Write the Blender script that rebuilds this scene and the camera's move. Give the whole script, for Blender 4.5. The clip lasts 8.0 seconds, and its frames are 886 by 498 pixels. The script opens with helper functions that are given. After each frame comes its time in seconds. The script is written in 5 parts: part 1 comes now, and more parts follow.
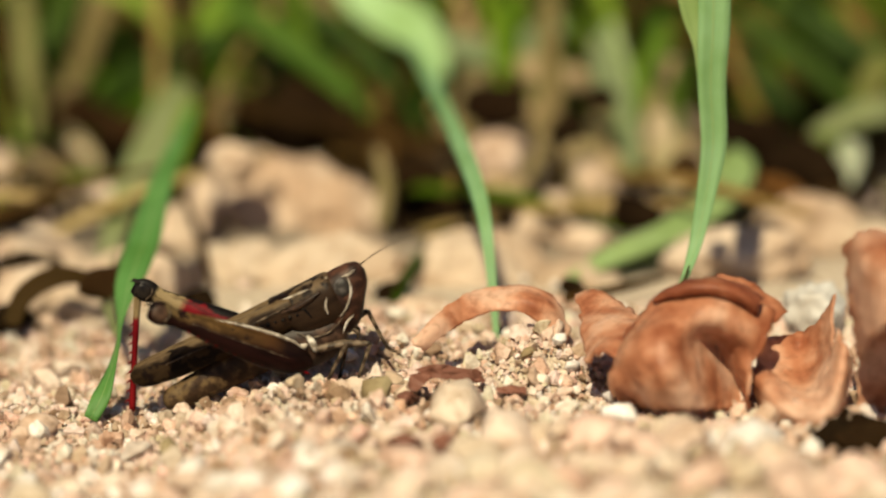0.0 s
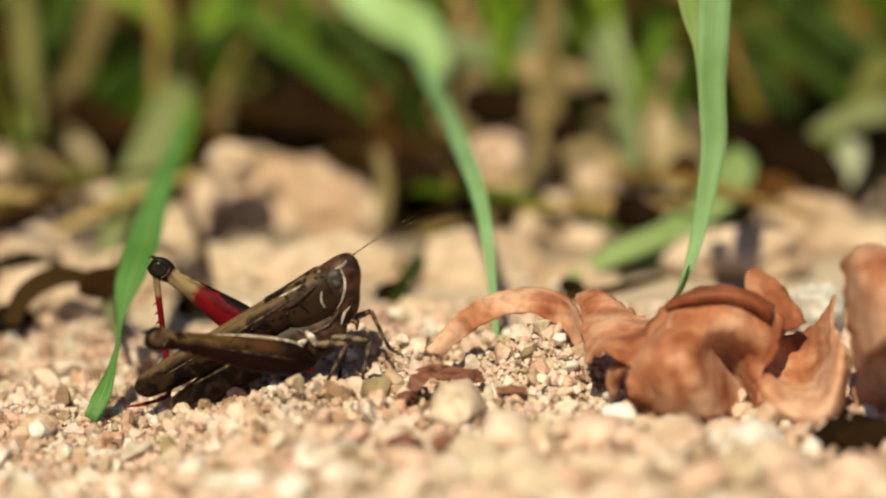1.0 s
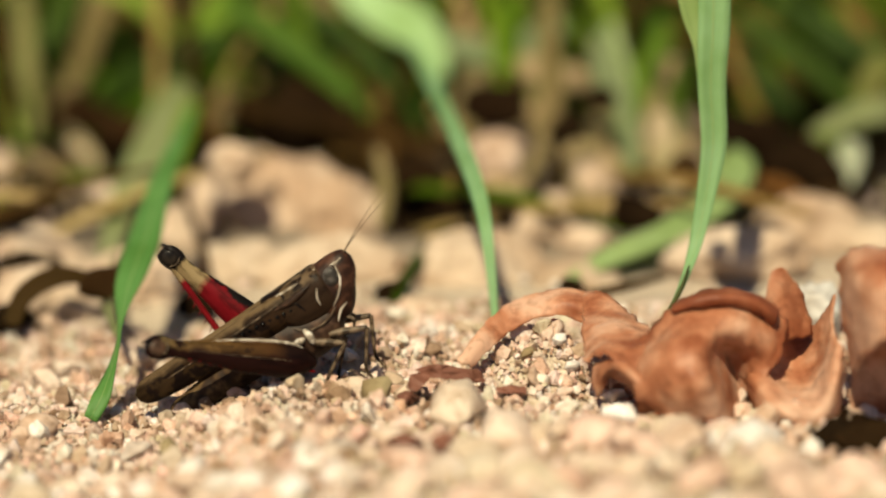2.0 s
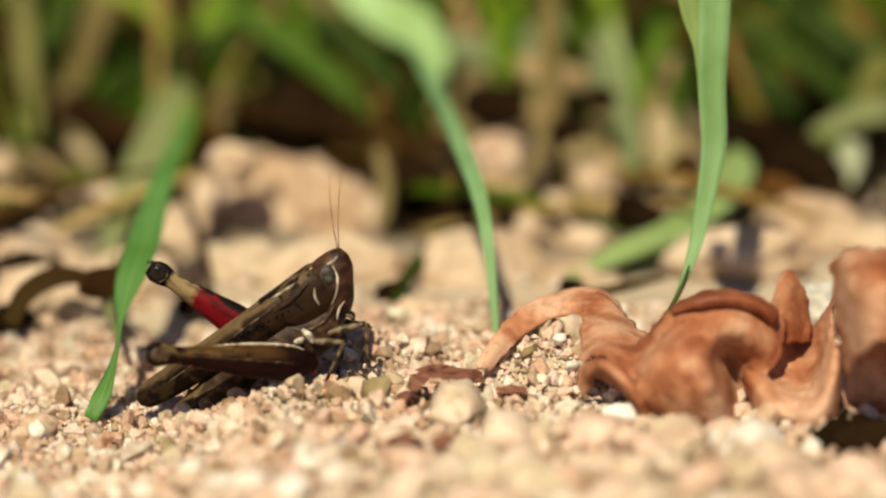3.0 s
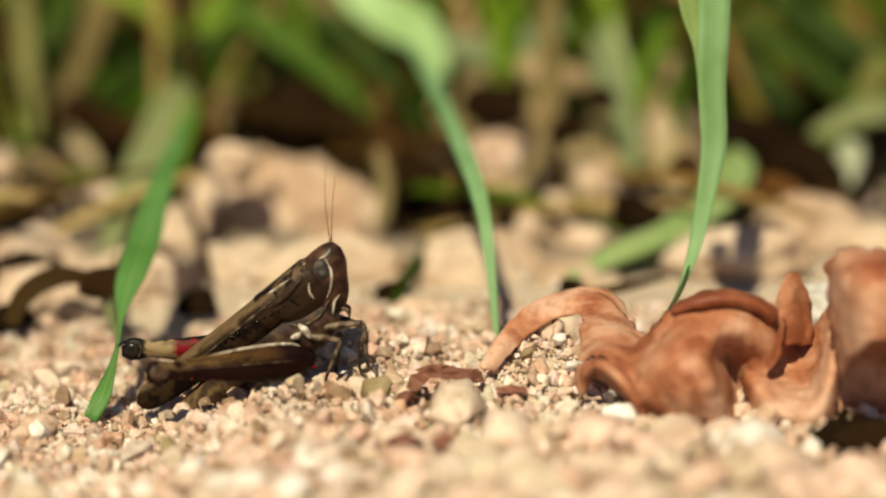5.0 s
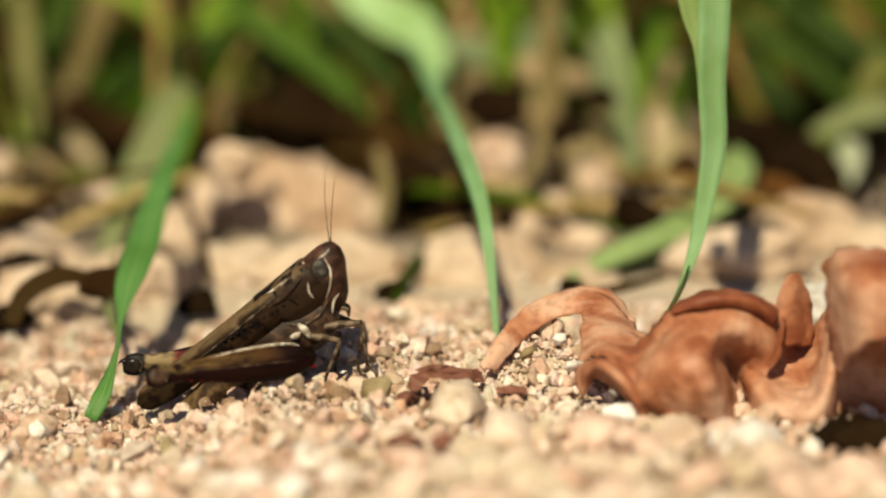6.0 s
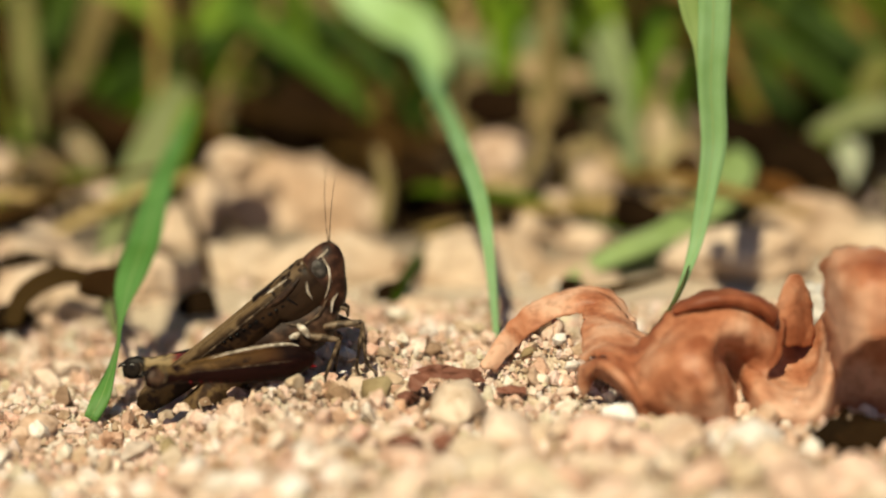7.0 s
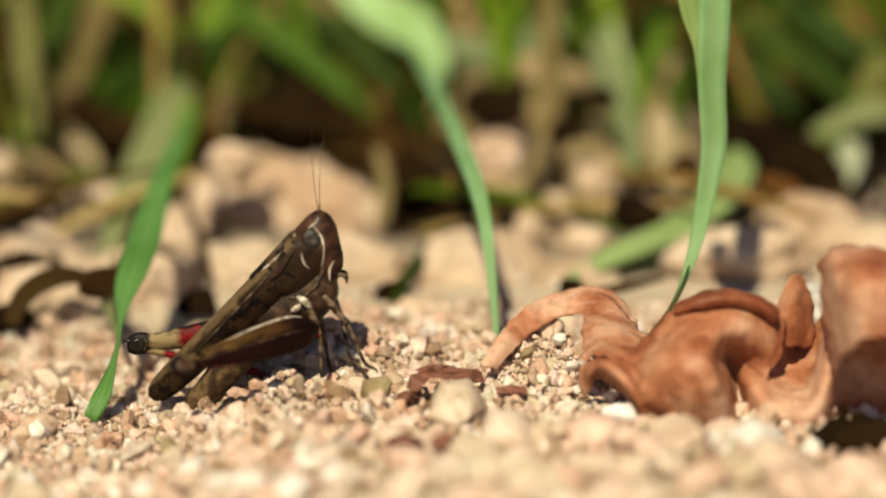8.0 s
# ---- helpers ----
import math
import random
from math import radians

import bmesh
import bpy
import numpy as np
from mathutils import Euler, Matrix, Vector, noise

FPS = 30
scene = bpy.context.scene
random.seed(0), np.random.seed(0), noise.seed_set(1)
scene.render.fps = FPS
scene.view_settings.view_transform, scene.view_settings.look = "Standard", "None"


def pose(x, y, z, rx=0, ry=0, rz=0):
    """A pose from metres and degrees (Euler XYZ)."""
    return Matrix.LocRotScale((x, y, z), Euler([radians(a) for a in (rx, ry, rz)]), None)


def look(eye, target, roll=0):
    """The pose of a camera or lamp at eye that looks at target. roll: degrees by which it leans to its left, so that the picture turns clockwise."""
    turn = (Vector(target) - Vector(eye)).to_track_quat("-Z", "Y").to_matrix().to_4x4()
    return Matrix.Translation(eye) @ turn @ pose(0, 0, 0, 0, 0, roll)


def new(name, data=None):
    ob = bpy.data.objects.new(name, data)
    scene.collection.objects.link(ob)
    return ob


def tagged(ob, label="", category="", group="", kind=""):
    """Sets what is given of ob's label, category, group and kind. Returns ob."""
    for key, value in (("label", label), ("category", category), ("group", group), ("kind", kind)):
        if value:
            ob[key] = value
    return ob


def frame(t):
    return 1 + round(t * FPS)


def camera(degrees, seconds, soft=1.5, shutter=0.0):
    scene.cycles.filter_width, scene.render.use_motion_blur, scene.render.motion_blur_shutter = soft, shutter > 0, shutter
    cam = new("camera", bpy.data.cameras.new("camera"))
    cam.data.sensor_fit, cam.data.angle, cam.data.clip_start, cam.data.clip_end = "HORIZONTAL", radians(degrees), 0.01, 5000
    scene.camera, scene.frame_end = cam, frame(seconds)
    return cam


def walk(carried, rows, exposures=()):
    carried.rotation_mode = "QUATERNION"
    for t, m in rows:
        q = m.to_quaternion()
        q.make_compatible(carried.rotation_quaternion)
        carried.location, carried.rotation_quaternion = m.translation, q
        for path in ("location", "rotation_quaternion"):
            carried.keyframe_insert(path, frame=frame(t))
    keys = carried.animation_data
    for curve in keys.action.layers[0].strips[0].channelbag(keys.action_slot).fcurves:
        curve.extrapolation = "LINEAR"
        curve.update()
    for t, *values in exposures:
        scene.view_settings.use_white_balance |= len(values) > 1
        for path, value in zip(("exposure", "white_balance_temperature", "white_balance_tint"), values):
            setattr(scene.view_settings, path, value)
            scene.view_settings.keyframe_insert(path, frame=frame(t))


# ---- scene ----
cam = camera(20, 8.0, soft=2.2)
cam.data.dof.use_dof = True
cam.data.dof.focus_distance = 0.2845
cam.data.dof.aperture_fstop = 9.0
EYE = pose(0, -0.2745, 0.0746, 78, 0, 0)
walk(cam, [(0.0, EYE), (8.0, EYE)])

# ---- daylight: warm sun behind the camera, blue sky ----
SUN_AZ, SUN_EL = 194, 48
world = bpy.data.worlds.new("world")
scene.world = world
world.use_nodes = True
sky = world.node_tree.nodes.new("ShaderNodeTexSky")
sky.sky_type, sky.sun_disc = "NISHITA", False
sky.sun_elevation, sky.sun_rotation = radians(SUN_EL), radians(SUN_AZ)
background = world.node_tree.nodes["Background"]
background.inputs["Strength"].default_value = 0.036
world.node_tree.links.new(sky.outputs[0], background.inputs["Color"])
sun = new("sun", bpy.data.lights.new("sun", "SUN"))
sun.data.energy, sun.data.angle, sun.data.color = 5.0, radians(0.55), (1.0, 0.90, 0.605)
toward = Vector((math.sin(radians(SUN_AZ)) * math.cos(radians(SUN_EL)), math.cos(radians(SUN_AZ)) * math.cos(radians(SUN_EL)), math.sin(radians(SUN_EL))))
sun.matrix_world = look(toward * 5, (0, 0, 0))
scene.view_settings.exposure = 0.16

MM = 0.001


def V(x, y, z):
    return Vector((x, y, z)) * MM


# ---- materials ----
def material(name, rough=0.7, metal=0.0, gloss=0.3):
    m = bpy.data.materials.new(name)
    m.use_nodes = True
    b = m.node_tree.nodes["Principled BSDF"]
    b.inputs["Roughness"].default_value = rough
    b.inputs["Metallic"].default_value = metal
    b.inputs["Specular IOR Level"].default_value = gloss
    return m, m.node_tree.nodes, m.node_tree.links, b


def ramp(nodes, stops, interpolation="LINEAR"):
    r = nodes.new("ShaderNodeValToRGB")
    r.color_ramp.interpolation = interpolation
    e = r.color_ramp.elements
    while len(e) < len(stops):
        e.new(0.5)
    for k, (p, c) in zip(e, stops):
        k.position, k.color = p, (*c, 1)
    return r


def noise_node(nodes, links, scale, detail=4, coords=None, rough=0.55):
    n = nodes.new("ShaderNodeTexNoise")
    n.inputs["Scale"].default_value, n.inputs["Detail"].default_value = scale, detail
    n.inputs["Roughness"].default_value = rough
    if coords is not None:
        links.new(coords, n.inputs["Vector"])
    return n


def bump(nodes, links, b, height, strength, distance):
    n = nodes.new("ShaderNodeBump")
    n.inputs["Strength"].default_value, n.inputs["Distance"].default_value = strength, distance
    links.new(height, n.inputs["Height"])
    links.new(n.outputs[0], b.inputs["Normal"])


def mix(nodes, links, fac, a, b, mode="MIX"):
    n = nodes.new("ShaderNodeMix")
    n.data_type, n.blend_type = "RGBA", mode
    for value, socket in ((fac, n.inputs[0]), (a, n.inputs[6]), (b, n.inputs[7])):
        if isinstance(value, (int, float)):
            socket.default_value = value
        elif isinstance(value, tuple):
            socket.default_value = (*value, 1)
        else:
            links.new(value, socket)
    return n.outputs[2]


def object_coords(nodes):
    return nodes.new("ShaderNodeTexCoord").outputs["Object"]


def stony(name, stops, pick, grain=900, rough=0.75, relief=0.5, gloss=0.3):
    """Mineral surface: pick is Random Per Island or Object Random; speckle and stains over it."""
    m, n, l, b = material(name, rough, gloss=gloss)
    if pick == "island":
        r = n.new("ShaderNodeNewGeometry").outputs["Random Per Island"]
    else:
        r = n.new("ShaderNodeObjectInfo").outputs["Random"]
    base = ramp(n, stops)
    l.new(r, base.inputs[0])
    xyz = n.new("ShaderNodeNewGeometry").outputs["Position"]
    fine = noise_node(n, l, grain, 5, xyz)
    broad = noise_node(n, l, grain * 0.16, 3, xyz)
    speck = ramp(n, [(0.3, (0.62, 0.55, 0.48)), (0.55, (1, 1, 1)), (0.75, (1.0, 0.97, 0.92))])
    l.new(fine.outputs[0], speck.inputs[0])
    stain = ramp(n, [(0.35, (0.62, 0.5, 0.4)), (0.6, (1, 1, 1))])
    l.new(broad.outputs[0], stain.inputs[0])
    c = mix(n, l, 0.8, base.outputs[0], speck.outputs[0], "MULTIPLY")
    c = mix(n, l, 0.8, c, stain.outputs[0], "MULTIPLY")
    l.new(c, b.inputs["Base Color"])
    bump(n, l, b, fine.outputs[0], relief, 0.0004)
    return m


SAND_STOPS = [(0.0, (0.24, 0.15, 0.10)), (0.07, (0.44, 0.33, 0.24)), (0.14, (0.60, 0.42, 0.34)), (0.28, (0.74, 0.58, 0.50)), (0.42, (0.80, 0.71, 0.64)),
              (0.54, (0.72, 0.46, 0.40)), (0.64, (0.56, 0.49, 0.35)), (0.76, (0.84, 0.80, 0.78)), (0.86, (0.78, 0.60, 0.57)), (0.94, (0.72, 0.47, 0.35)), (1.0, (0.50, 0.41, 0.33))]
M_GRAIN = stony("sand_grains", SAND_STOPS, "island", 1500)
M_PEBBLE = stony("pebble_stone", [(0, (0.58, 0.42, 0.33)), (0.25, (0.76, 0.61, 0.52)), (0.5, (0.80, 0.69, 0.60)), (0.75, (0.70, 0.52, 0.44)), (1, (0.62, 0.54, 0.43))], "object", 700)
M_CLOD = stony("dry_clod", [(0, (0.50, 0.39, 0.29)), (0.5, (0.67, 0.53, 0.43)), (1, (0.55, 0.43, 0.33))], "object", 330, 0.9, 0.8)
M_QUARTZ = stony("quartz", [(0, (0.72, 0.66, 0.63)), (1, (0.86, 0.82, 0.81))], "object", 500, 0.45, 0.4)
M_GREY_QUARTZ = stony("grey_quartz", [(0, (0.60, 0.60, 0.60)), (1, (0.66, 0.66, 0.67))], "object", 260, 0.5, 0.5)
M_PINK = stony("pink_stone", [(0, (0.74, 0.52, 0.44)), (1, (0.80, 0.65, 0.58))], "object", 600)
M_OLIVE = stony("olive_stone", [(0, (0.30, 0.24, 0.13)), (1, (0.40, 0.33, 0.20))], "object", 420, 0.85, 0.6)
M_REDSTONE = stony("red_stone", [(0, (0.16, 0.065, 0.045)), (1, (0.26, 0.11, 0.075))], "object", 500, 0.6, 0.5)


def ground_material():
    m, n, l, b = material("sandy_soil", 0.95, gloss=0.05)
    xyz = n.new("ShaderNodeNewGeometry").outputs["Position"]
    fine = noise_node(n, l, 1100, 6, xyz, 0.65)
    broad = noise_node(n, l, 38, 4, xyz)
    sand = ramp(n, [(0.3, (0.40, 0.30, 0.21)), (0.5, (0.62, 0.50, 0.39)), (0.7, (0.76, 0.65, 0.53))])
    l.new(fine.outputs[0], sand.inputs[0])
    # dark soil, with the shade between the tufts put into its colour too
    humus_shade = ramp(n, [(0.3, (0.010, 0.0055, 0.002)), (0.7, (0.034, 0.019, 0.007))])
    l.new(fine.outputs[0], humus_shade.inputs[0])
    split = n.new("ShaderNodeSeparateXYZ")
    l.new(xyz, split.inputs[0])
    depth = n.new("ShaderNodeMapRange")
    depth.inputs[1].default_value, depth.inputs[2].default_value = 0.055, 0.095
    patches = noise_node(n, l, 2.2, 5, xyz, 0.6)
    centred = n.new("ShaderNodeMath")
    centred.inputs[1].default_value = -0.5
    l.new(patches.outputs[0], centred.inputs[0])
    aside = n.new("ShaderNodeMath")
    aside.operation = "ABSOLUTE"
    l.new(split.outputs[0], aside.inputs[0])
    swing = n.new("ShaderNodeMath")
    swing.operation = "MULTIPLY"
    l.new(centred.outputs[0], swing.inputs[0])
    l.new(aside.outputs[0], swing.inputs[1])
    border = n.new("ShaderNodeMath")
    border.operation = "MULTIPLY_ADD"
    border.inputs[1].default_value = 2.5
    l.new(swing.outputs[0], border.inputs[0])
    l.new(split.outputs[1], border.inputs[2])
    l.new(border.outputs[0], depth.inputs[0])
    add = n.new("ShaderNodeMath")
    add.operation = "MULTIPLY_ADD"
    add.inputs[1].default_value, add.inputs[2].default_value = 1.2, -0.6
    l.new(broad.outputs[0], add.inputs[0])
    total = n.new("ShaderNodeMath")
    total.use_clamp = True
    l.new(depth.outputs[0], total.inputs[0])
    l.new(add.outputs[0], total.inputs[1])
    l.new(mix(n, l, total.outputs[0], sand.outputs[0], humus_shade.outputs[0]), b.inputs["Base Color"])
    bump(n, l, b, fine.outputs[0], 0.9, 0.0008)
    return m


M_GROUND = ground_material()


def leafy(name, stops, pick="object", veins=2600, rough=0.5, through_light=0.35, gloss=0.3):
    """Grass: long veins along the blade (UV v across, u along), patchy tint, some light let through."""
    m, n, l, b = material(name, rough, gloss=gloss)
    info = n.new("ShaderNodeNewGeometry").outputs["Random Per Island"] if pick == "island" else n.new("ShaderNodeObjectInfo").outputs["Random"]
    base = ramp(n, stops)
    l.new(info, base.inputs[0])
    xyz = n.new("ShaderNodeNewGeometry").outputs["Position"]
    patch = noise_node(n, l, 90, 4, xyz)
    tint = ramp(n, [(0.3, (0.66, 0.72, 0.5)), (0.6, (1, 1, 1)), (0.8, (1.0, 1.0, 0.8))])
    l.new(patch.outputs[0], tint.inputs[0])
    uv = n.new("ShaderNodeTexCoord").outputs["UV"]
    wave = n.new("ShaderNodeTexWave")
    wave.bands_direction = "Y"
    wave.inputs["Scale"].default_value, wave.inputs["Distortion"].default_value = 3.2, 0.6
    l.new(uv, wave.inputs["Vector"])
    rib = ramp(n, [(0.0, (0.78, 0.82, 0.74)), (1.0, (1, 1, 1))])
    l.new(wave.outputs[0], rib.inputs[0])
    c = mix(n, l, 1.0, base.outputs[0], tint.outputs[0], "MULTIPLY")
    c = mix(n, l, 0.35, c, rib.outputs[0], "MULTIPLY")
    l.new(c, b.inputs["Base Color"])
    tr = n.new("ShaderNodeBsdfTranslucent")
    l.new(c, tr.inputs["Color"])
    both = n.new("ShaderNodeMixShader")
    both.inputs[0].default_value = through_light
    l.new(b.outputs[0], both.inputs[1])
    l.new(tr.outputs[0], both.inputs[2])
    l.new(both.outputs[0], n["Material Output"].inputs["Surface"])
    bump(n, l, b, wave.outputs[0], 0.15, 0.0002)
    return m


M_BLADE = leafy("fresh_blade", [(0, (0.27, 0.48, 0.24)), (1, (0.33, 0.53, 0.27))])
M_BLADE_DEEP = leafy("deep_green_blade", [(0, (0.13, 0.31, 0.08)), (1, (0.15, 0.34, 0.09))])
M_BLADE_WHITE = leafy("bleached_blade", [(0, (0.56, 0.58, 0.44)), (1, (0.60, 0.62, 0.48))])
M_BLADE_FADED = leafy("faded_blade", [(0, (0.34, 0.37, 0.18)), (1, (0.38, 0.40, 0.21))])
M_BLADE_PALE = leafy("pale_blade", [(0, (0.36, 0.50, 0.20)), (1, (0.42, 0.52, 0.24))])
# brighter blade green, with strong sunlight put into the base colour
M_BLADE_SUN_TINT = leafy("sun_tinted_blade", [(0, (0.46, 0.68, 0.34)), (1, (0.50, 0.70, 0.36))])
# lowest stops of turf_green and dry_straw carry the shade of the turf's gaps
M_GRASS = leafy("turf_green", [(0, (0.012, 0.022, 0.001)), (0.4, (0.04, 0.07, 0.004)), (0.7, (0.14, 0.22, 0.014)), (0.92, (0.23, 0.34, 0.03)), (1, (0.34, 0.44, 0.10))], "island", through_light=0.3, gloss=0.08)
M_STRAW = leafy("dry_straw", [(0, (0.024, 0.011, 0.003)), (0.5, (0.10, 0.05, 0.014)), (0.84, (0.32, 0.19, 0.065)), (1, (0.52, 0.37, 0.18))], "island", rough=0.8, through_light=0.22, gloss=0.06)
M_TWIG = leafy("dark_dead_blade", [(0, (0.06, 0.034, 0.012)), (1, (0.09, 0.052, 0.02))], rough=0.8, gloss=0.06)
M_STEM = leafy("brownish_stem", [(0, (0.085, 0.095, 0.03)), (1, (0.11, 0.12, 0.04))], rough=0.6)
M_STEM_GREY = leafy("grey_green_blade", [(0, (0.20, 0.25, 0.12)), (1, (0.25, 0.29, 0.15))], rough=0.6)
M_LEAFLITTER = leafy("rust_brown_blade", [(0, (0.16, 0.06, 0.02)), (1, (0.22, 0.09, 0.03))], rough=0.8, gloss=0.06)
M_TURF = leafy("mid_turf_green", [(0, (0.06, 0.13, 0.006)), (0.5, (0.11, 0.19, 0.010)), (1, (0.17, 0.27, 0.025))], through_light=0.3, gloss=0.1)
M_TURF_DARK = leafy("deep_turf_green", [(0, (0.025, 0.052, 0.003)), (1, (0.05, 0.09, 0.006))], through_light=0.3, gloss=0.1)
M_TURF_DRY = leafy("yellowing_green", [(0, (0.21, 0.21, 0.06)), (1, (0.30, 0.28, 0.11))], rough=0.7, gloss=0.1)
M_STRAW_TAN = leafy("tan_straw", [(0, (0.25, 0.18, 0.085)), (1, (0.36, 0.27, 0.15))], rough=0.8, gloss=0.06)
M_STRAW_PALE = leafy("pale_straw", [(0, (0.50, 0.37, 0.23)), (1, (0.58, 0.45, 0.30))], rough=0.7)


def dead_leaf_material(name, stops):
    m, n, l, b = material(name, 0.5, gloss=0.4)
    co = object_coords(n)
    broad = noise_node(n, l, 125, 3, co)
    fine = noise_node(n, l, 900, 5, co)
    c = ramp(n, stops)
    l.new(broad.outputs[0], c.inputs[0])
    spots = ramp(n, [(0.32, (0.45, 0.35, 0.3)), (0.5, (1, 1, 1))])
    l.new(fine.outputs[0], spots.inputs[0])
    col = mix(n, l, 0.42, c.outputs[0], spots.outputs[0], "MULTIPLY")
    l.new(col, b.inputs["Base Color"])
    tr = n.new("ShaderNodeBsdfTranslucent")
    l.new(col, tr.inputs["Color"])
    both = n.new("ShaderNodeMixShader")
    both.inputs[0].default_value = 0.32
    l.new(b.outputs[0], both.inputs[1])
    l.new(tr.outputs[0], both.inputs[2])
    l.new(both.outputs[0], n["Material Output"].inputs["Surface"])
    blots = noise_node(n, l, 330, 5, co, 0.65)
    tan = ramp(n, [(0.38, (0.62, 0.46, 0.40)), (0.52, (1, 1, 1)), (0.66, (1.0, 1.0, 1.0))])
    l.new(blots.outputs[0], tan.inputs[0])
    col = mix(n, l, 0.5, col, tan.outputs[0], "MULTIPLY")
    l.new(col, b.inputs["Base Color"])
    l.new(col, tr.inputs["Color"])
    veins = n.new("ShaderNodeTexVoronoi")
    veins.feature = "DISTANCE_TO_EDGE"
    veins.inputs["Scale"].default_value = 260
    l.new(co, veins.inputs["Vector"])
    bump(n, l, b, veins.outputs[0], 0.5, 0.0008)
    return m


M_DEADLEAF = dead_leaf_material("withered_leaf", [(0.34, (0.40, 0.13, 0.06)), (0.44, (0.58, 0.25, 0.135)), (0.53, (0.72, 0.40, 0.26)), (0.62, (0.78, 0.50, 0.36))])
M_REDLEAF = dead_leaf_material("red_leaf_fold", [(0.28, (0.20, 0.05, 0.022)), (0.45, (0.36, 0.11, 0.05)), (0.62, (0.52, 0.22, 0.12))])


def chitin(name, dark, light, rough=0.6, scale=700, along=(1, 1, 1)):
    """Insect shell: mottled two-tone, with fine pits."""
    m, n, l, b = material(name, rough, gloss=0.2)
    co = object_coords(n)
    mapping = n.new("ShaderNodeMapping")
    mapping.inputs["Scale"].default_value = along
    l.new(co, mapping.inputs["Vector"])
    mottle = noise_node(n, l, scale, 4, mapping.outputs[0])
    c = ramp(n, [(0.34, tuple(v * 0.5 for v in dark)), (0.48, dark), (0.64, light)])
    l.new(mottle.outputs[0], c.inputs[0])
    l.new(c.outputs[0], b.inputs["Base Color"])
    pits = noise_node(n, l, 4200, 3, co)
    bump(n, l, b, pits.outputs[0], 0.3, 0.0001)
    return m


M_FACE = chitin("russet_face", (0.026, 0.010, 0.006), (0.07, 0.029, 0.017), 0.5)
M_THORAX = chitin("dark_thorax", (0.028, 0.014, 0.009), (0.08, 0.043, 0.027), 0.45)
M_ABDOMEN = chitin("ochre_abdomen", (0.04, 0.02, 0.010), (0.13, 0.08, 0.035), 0.6)
M_PALE = chitin("pale_marking", (0.36, 0.30, 0.24), (0.68, 0.62, 0.55), 0.3, 1500)
M_LEG = chitin("banded_leg", (0.036, 0.022, 0.013), (0.17, 0.12, 0.08), 0.45, 1100)
M_EYE = chitin("grey_eye", (0.04, 0.034, 0.031), (0.13, 0.115, 0.11), 0.45, 900)
M_BLACK = chitin("black_knee", (0.006, 0.005, 0.005), (0.02, 0.015, 0.012), 0.25)


def banded(name, start, end, stops, blot=(0.02, 0.012, 0.008), blot_level=0.62, rough=0.38, edge=None, slant=0.0):
    """Leg shell banded along local x between start and end (mm), with dark blots and, if edge is given, another colour past local z of edge, which may slant along x."""
    m, n, l, b = material(name, rough + 0.1, gloss=0.1)
    co = object_coords(n)
    split = n.new("ShaderNodeSeparateXYZ")
    l.new(co, split.inputs[0])
    rng = n.new("ShaderNodeMapRange")
    rng.inputs[1].default_value, rng.inputs[2].default_value = start * MM, end * MM
    l.new(split.outputs[0], rng.inputs[0])
    drift = noise_node(n, l, 900, 3, co)
    shake = n.new("ShaderNodeMath")
    shake.operation = "MULTIPLY_ADD"
    shake.inputs[1].default_value = 0.05
    l.new(drift.outputs[0], shake.inputs[0])
    l.new(rng.outputs[0], shake.inputs[2])
    c = ramp(n, stops)
    l.new(shake.outputs[0], c.inputs[0])
    spots = noise_node(n, l, 620, 3, co)
    lev = ramp(n, [(blot_level, (0, 0, 0)), (blot_level + 0.06, (1, 1, 1))])
    l.new(spots.outputs[0], lev.inputs[0])
    col = mix(n, l, lev.outputs[0], c.outputs[0], blot)
    if edge is not None:
        low = n.new("ShaderNodeMapRange")
        low.inputs[1].default_value, low.inputs[2].default_value = (edge[0]) * MM, (edge[1]) * MM
        ragged = n.new("ShaderNodeMath")
        ragged.operation = "MULTIPLY_ADD"
        ragged.inputs[1].default_value = 1.6 * MM
        l.new(spots.outputs[0], ragged.inputs[0])
        tilted = n.new("ShaderNodeMath")
        tilted.operation = "MULTIPLY_ADD"
        tilted.inputs[1].default_value = slant
        l.new(split.outputs[0], tilted.inputs[0])
        l.new(split.outputs[2], tilted.inputs[2])
        l.new(tilted.outputs[0], ragged.inputs[2])
        level = n.new("ShaderNodeMath")
        level.inputs[1].default_value = -0.8 * MM
        l.new(ragged.outputs[0], level.inputs[0])
        l.new(level.outputs[0], low.inputs[0])
        col = mix(n, l, low.outputs[0], col, edge[2])
    along = n.new("ShaderNodeMapping")
    along.inputs["Scale"].default_value = (0.22, 1, 1)
    l.new(co, along.inputs["Vector"])
    streak = noise_node(n, l, 1500, 4, along.outputs[0])
    tone = ramp(n, [(0.36, (0.38, 0.34, 0.32)), (0.48, (0.85, 0.83, 0.8)), (0.6, (1, 1, 1))])
    l.new(streak.outputs[0], tone.inputs[0])
    col = mix(n, l, 0.85, col, tone.outputs[0], "MULTIPLY")
    l.new(col, b.inputs["Base Color"])
    pits = noise_node(n, l, 4200, 3, co)
    bump(n, l, b, pits.outputs[0], 0.3, 0.0001)
    return m


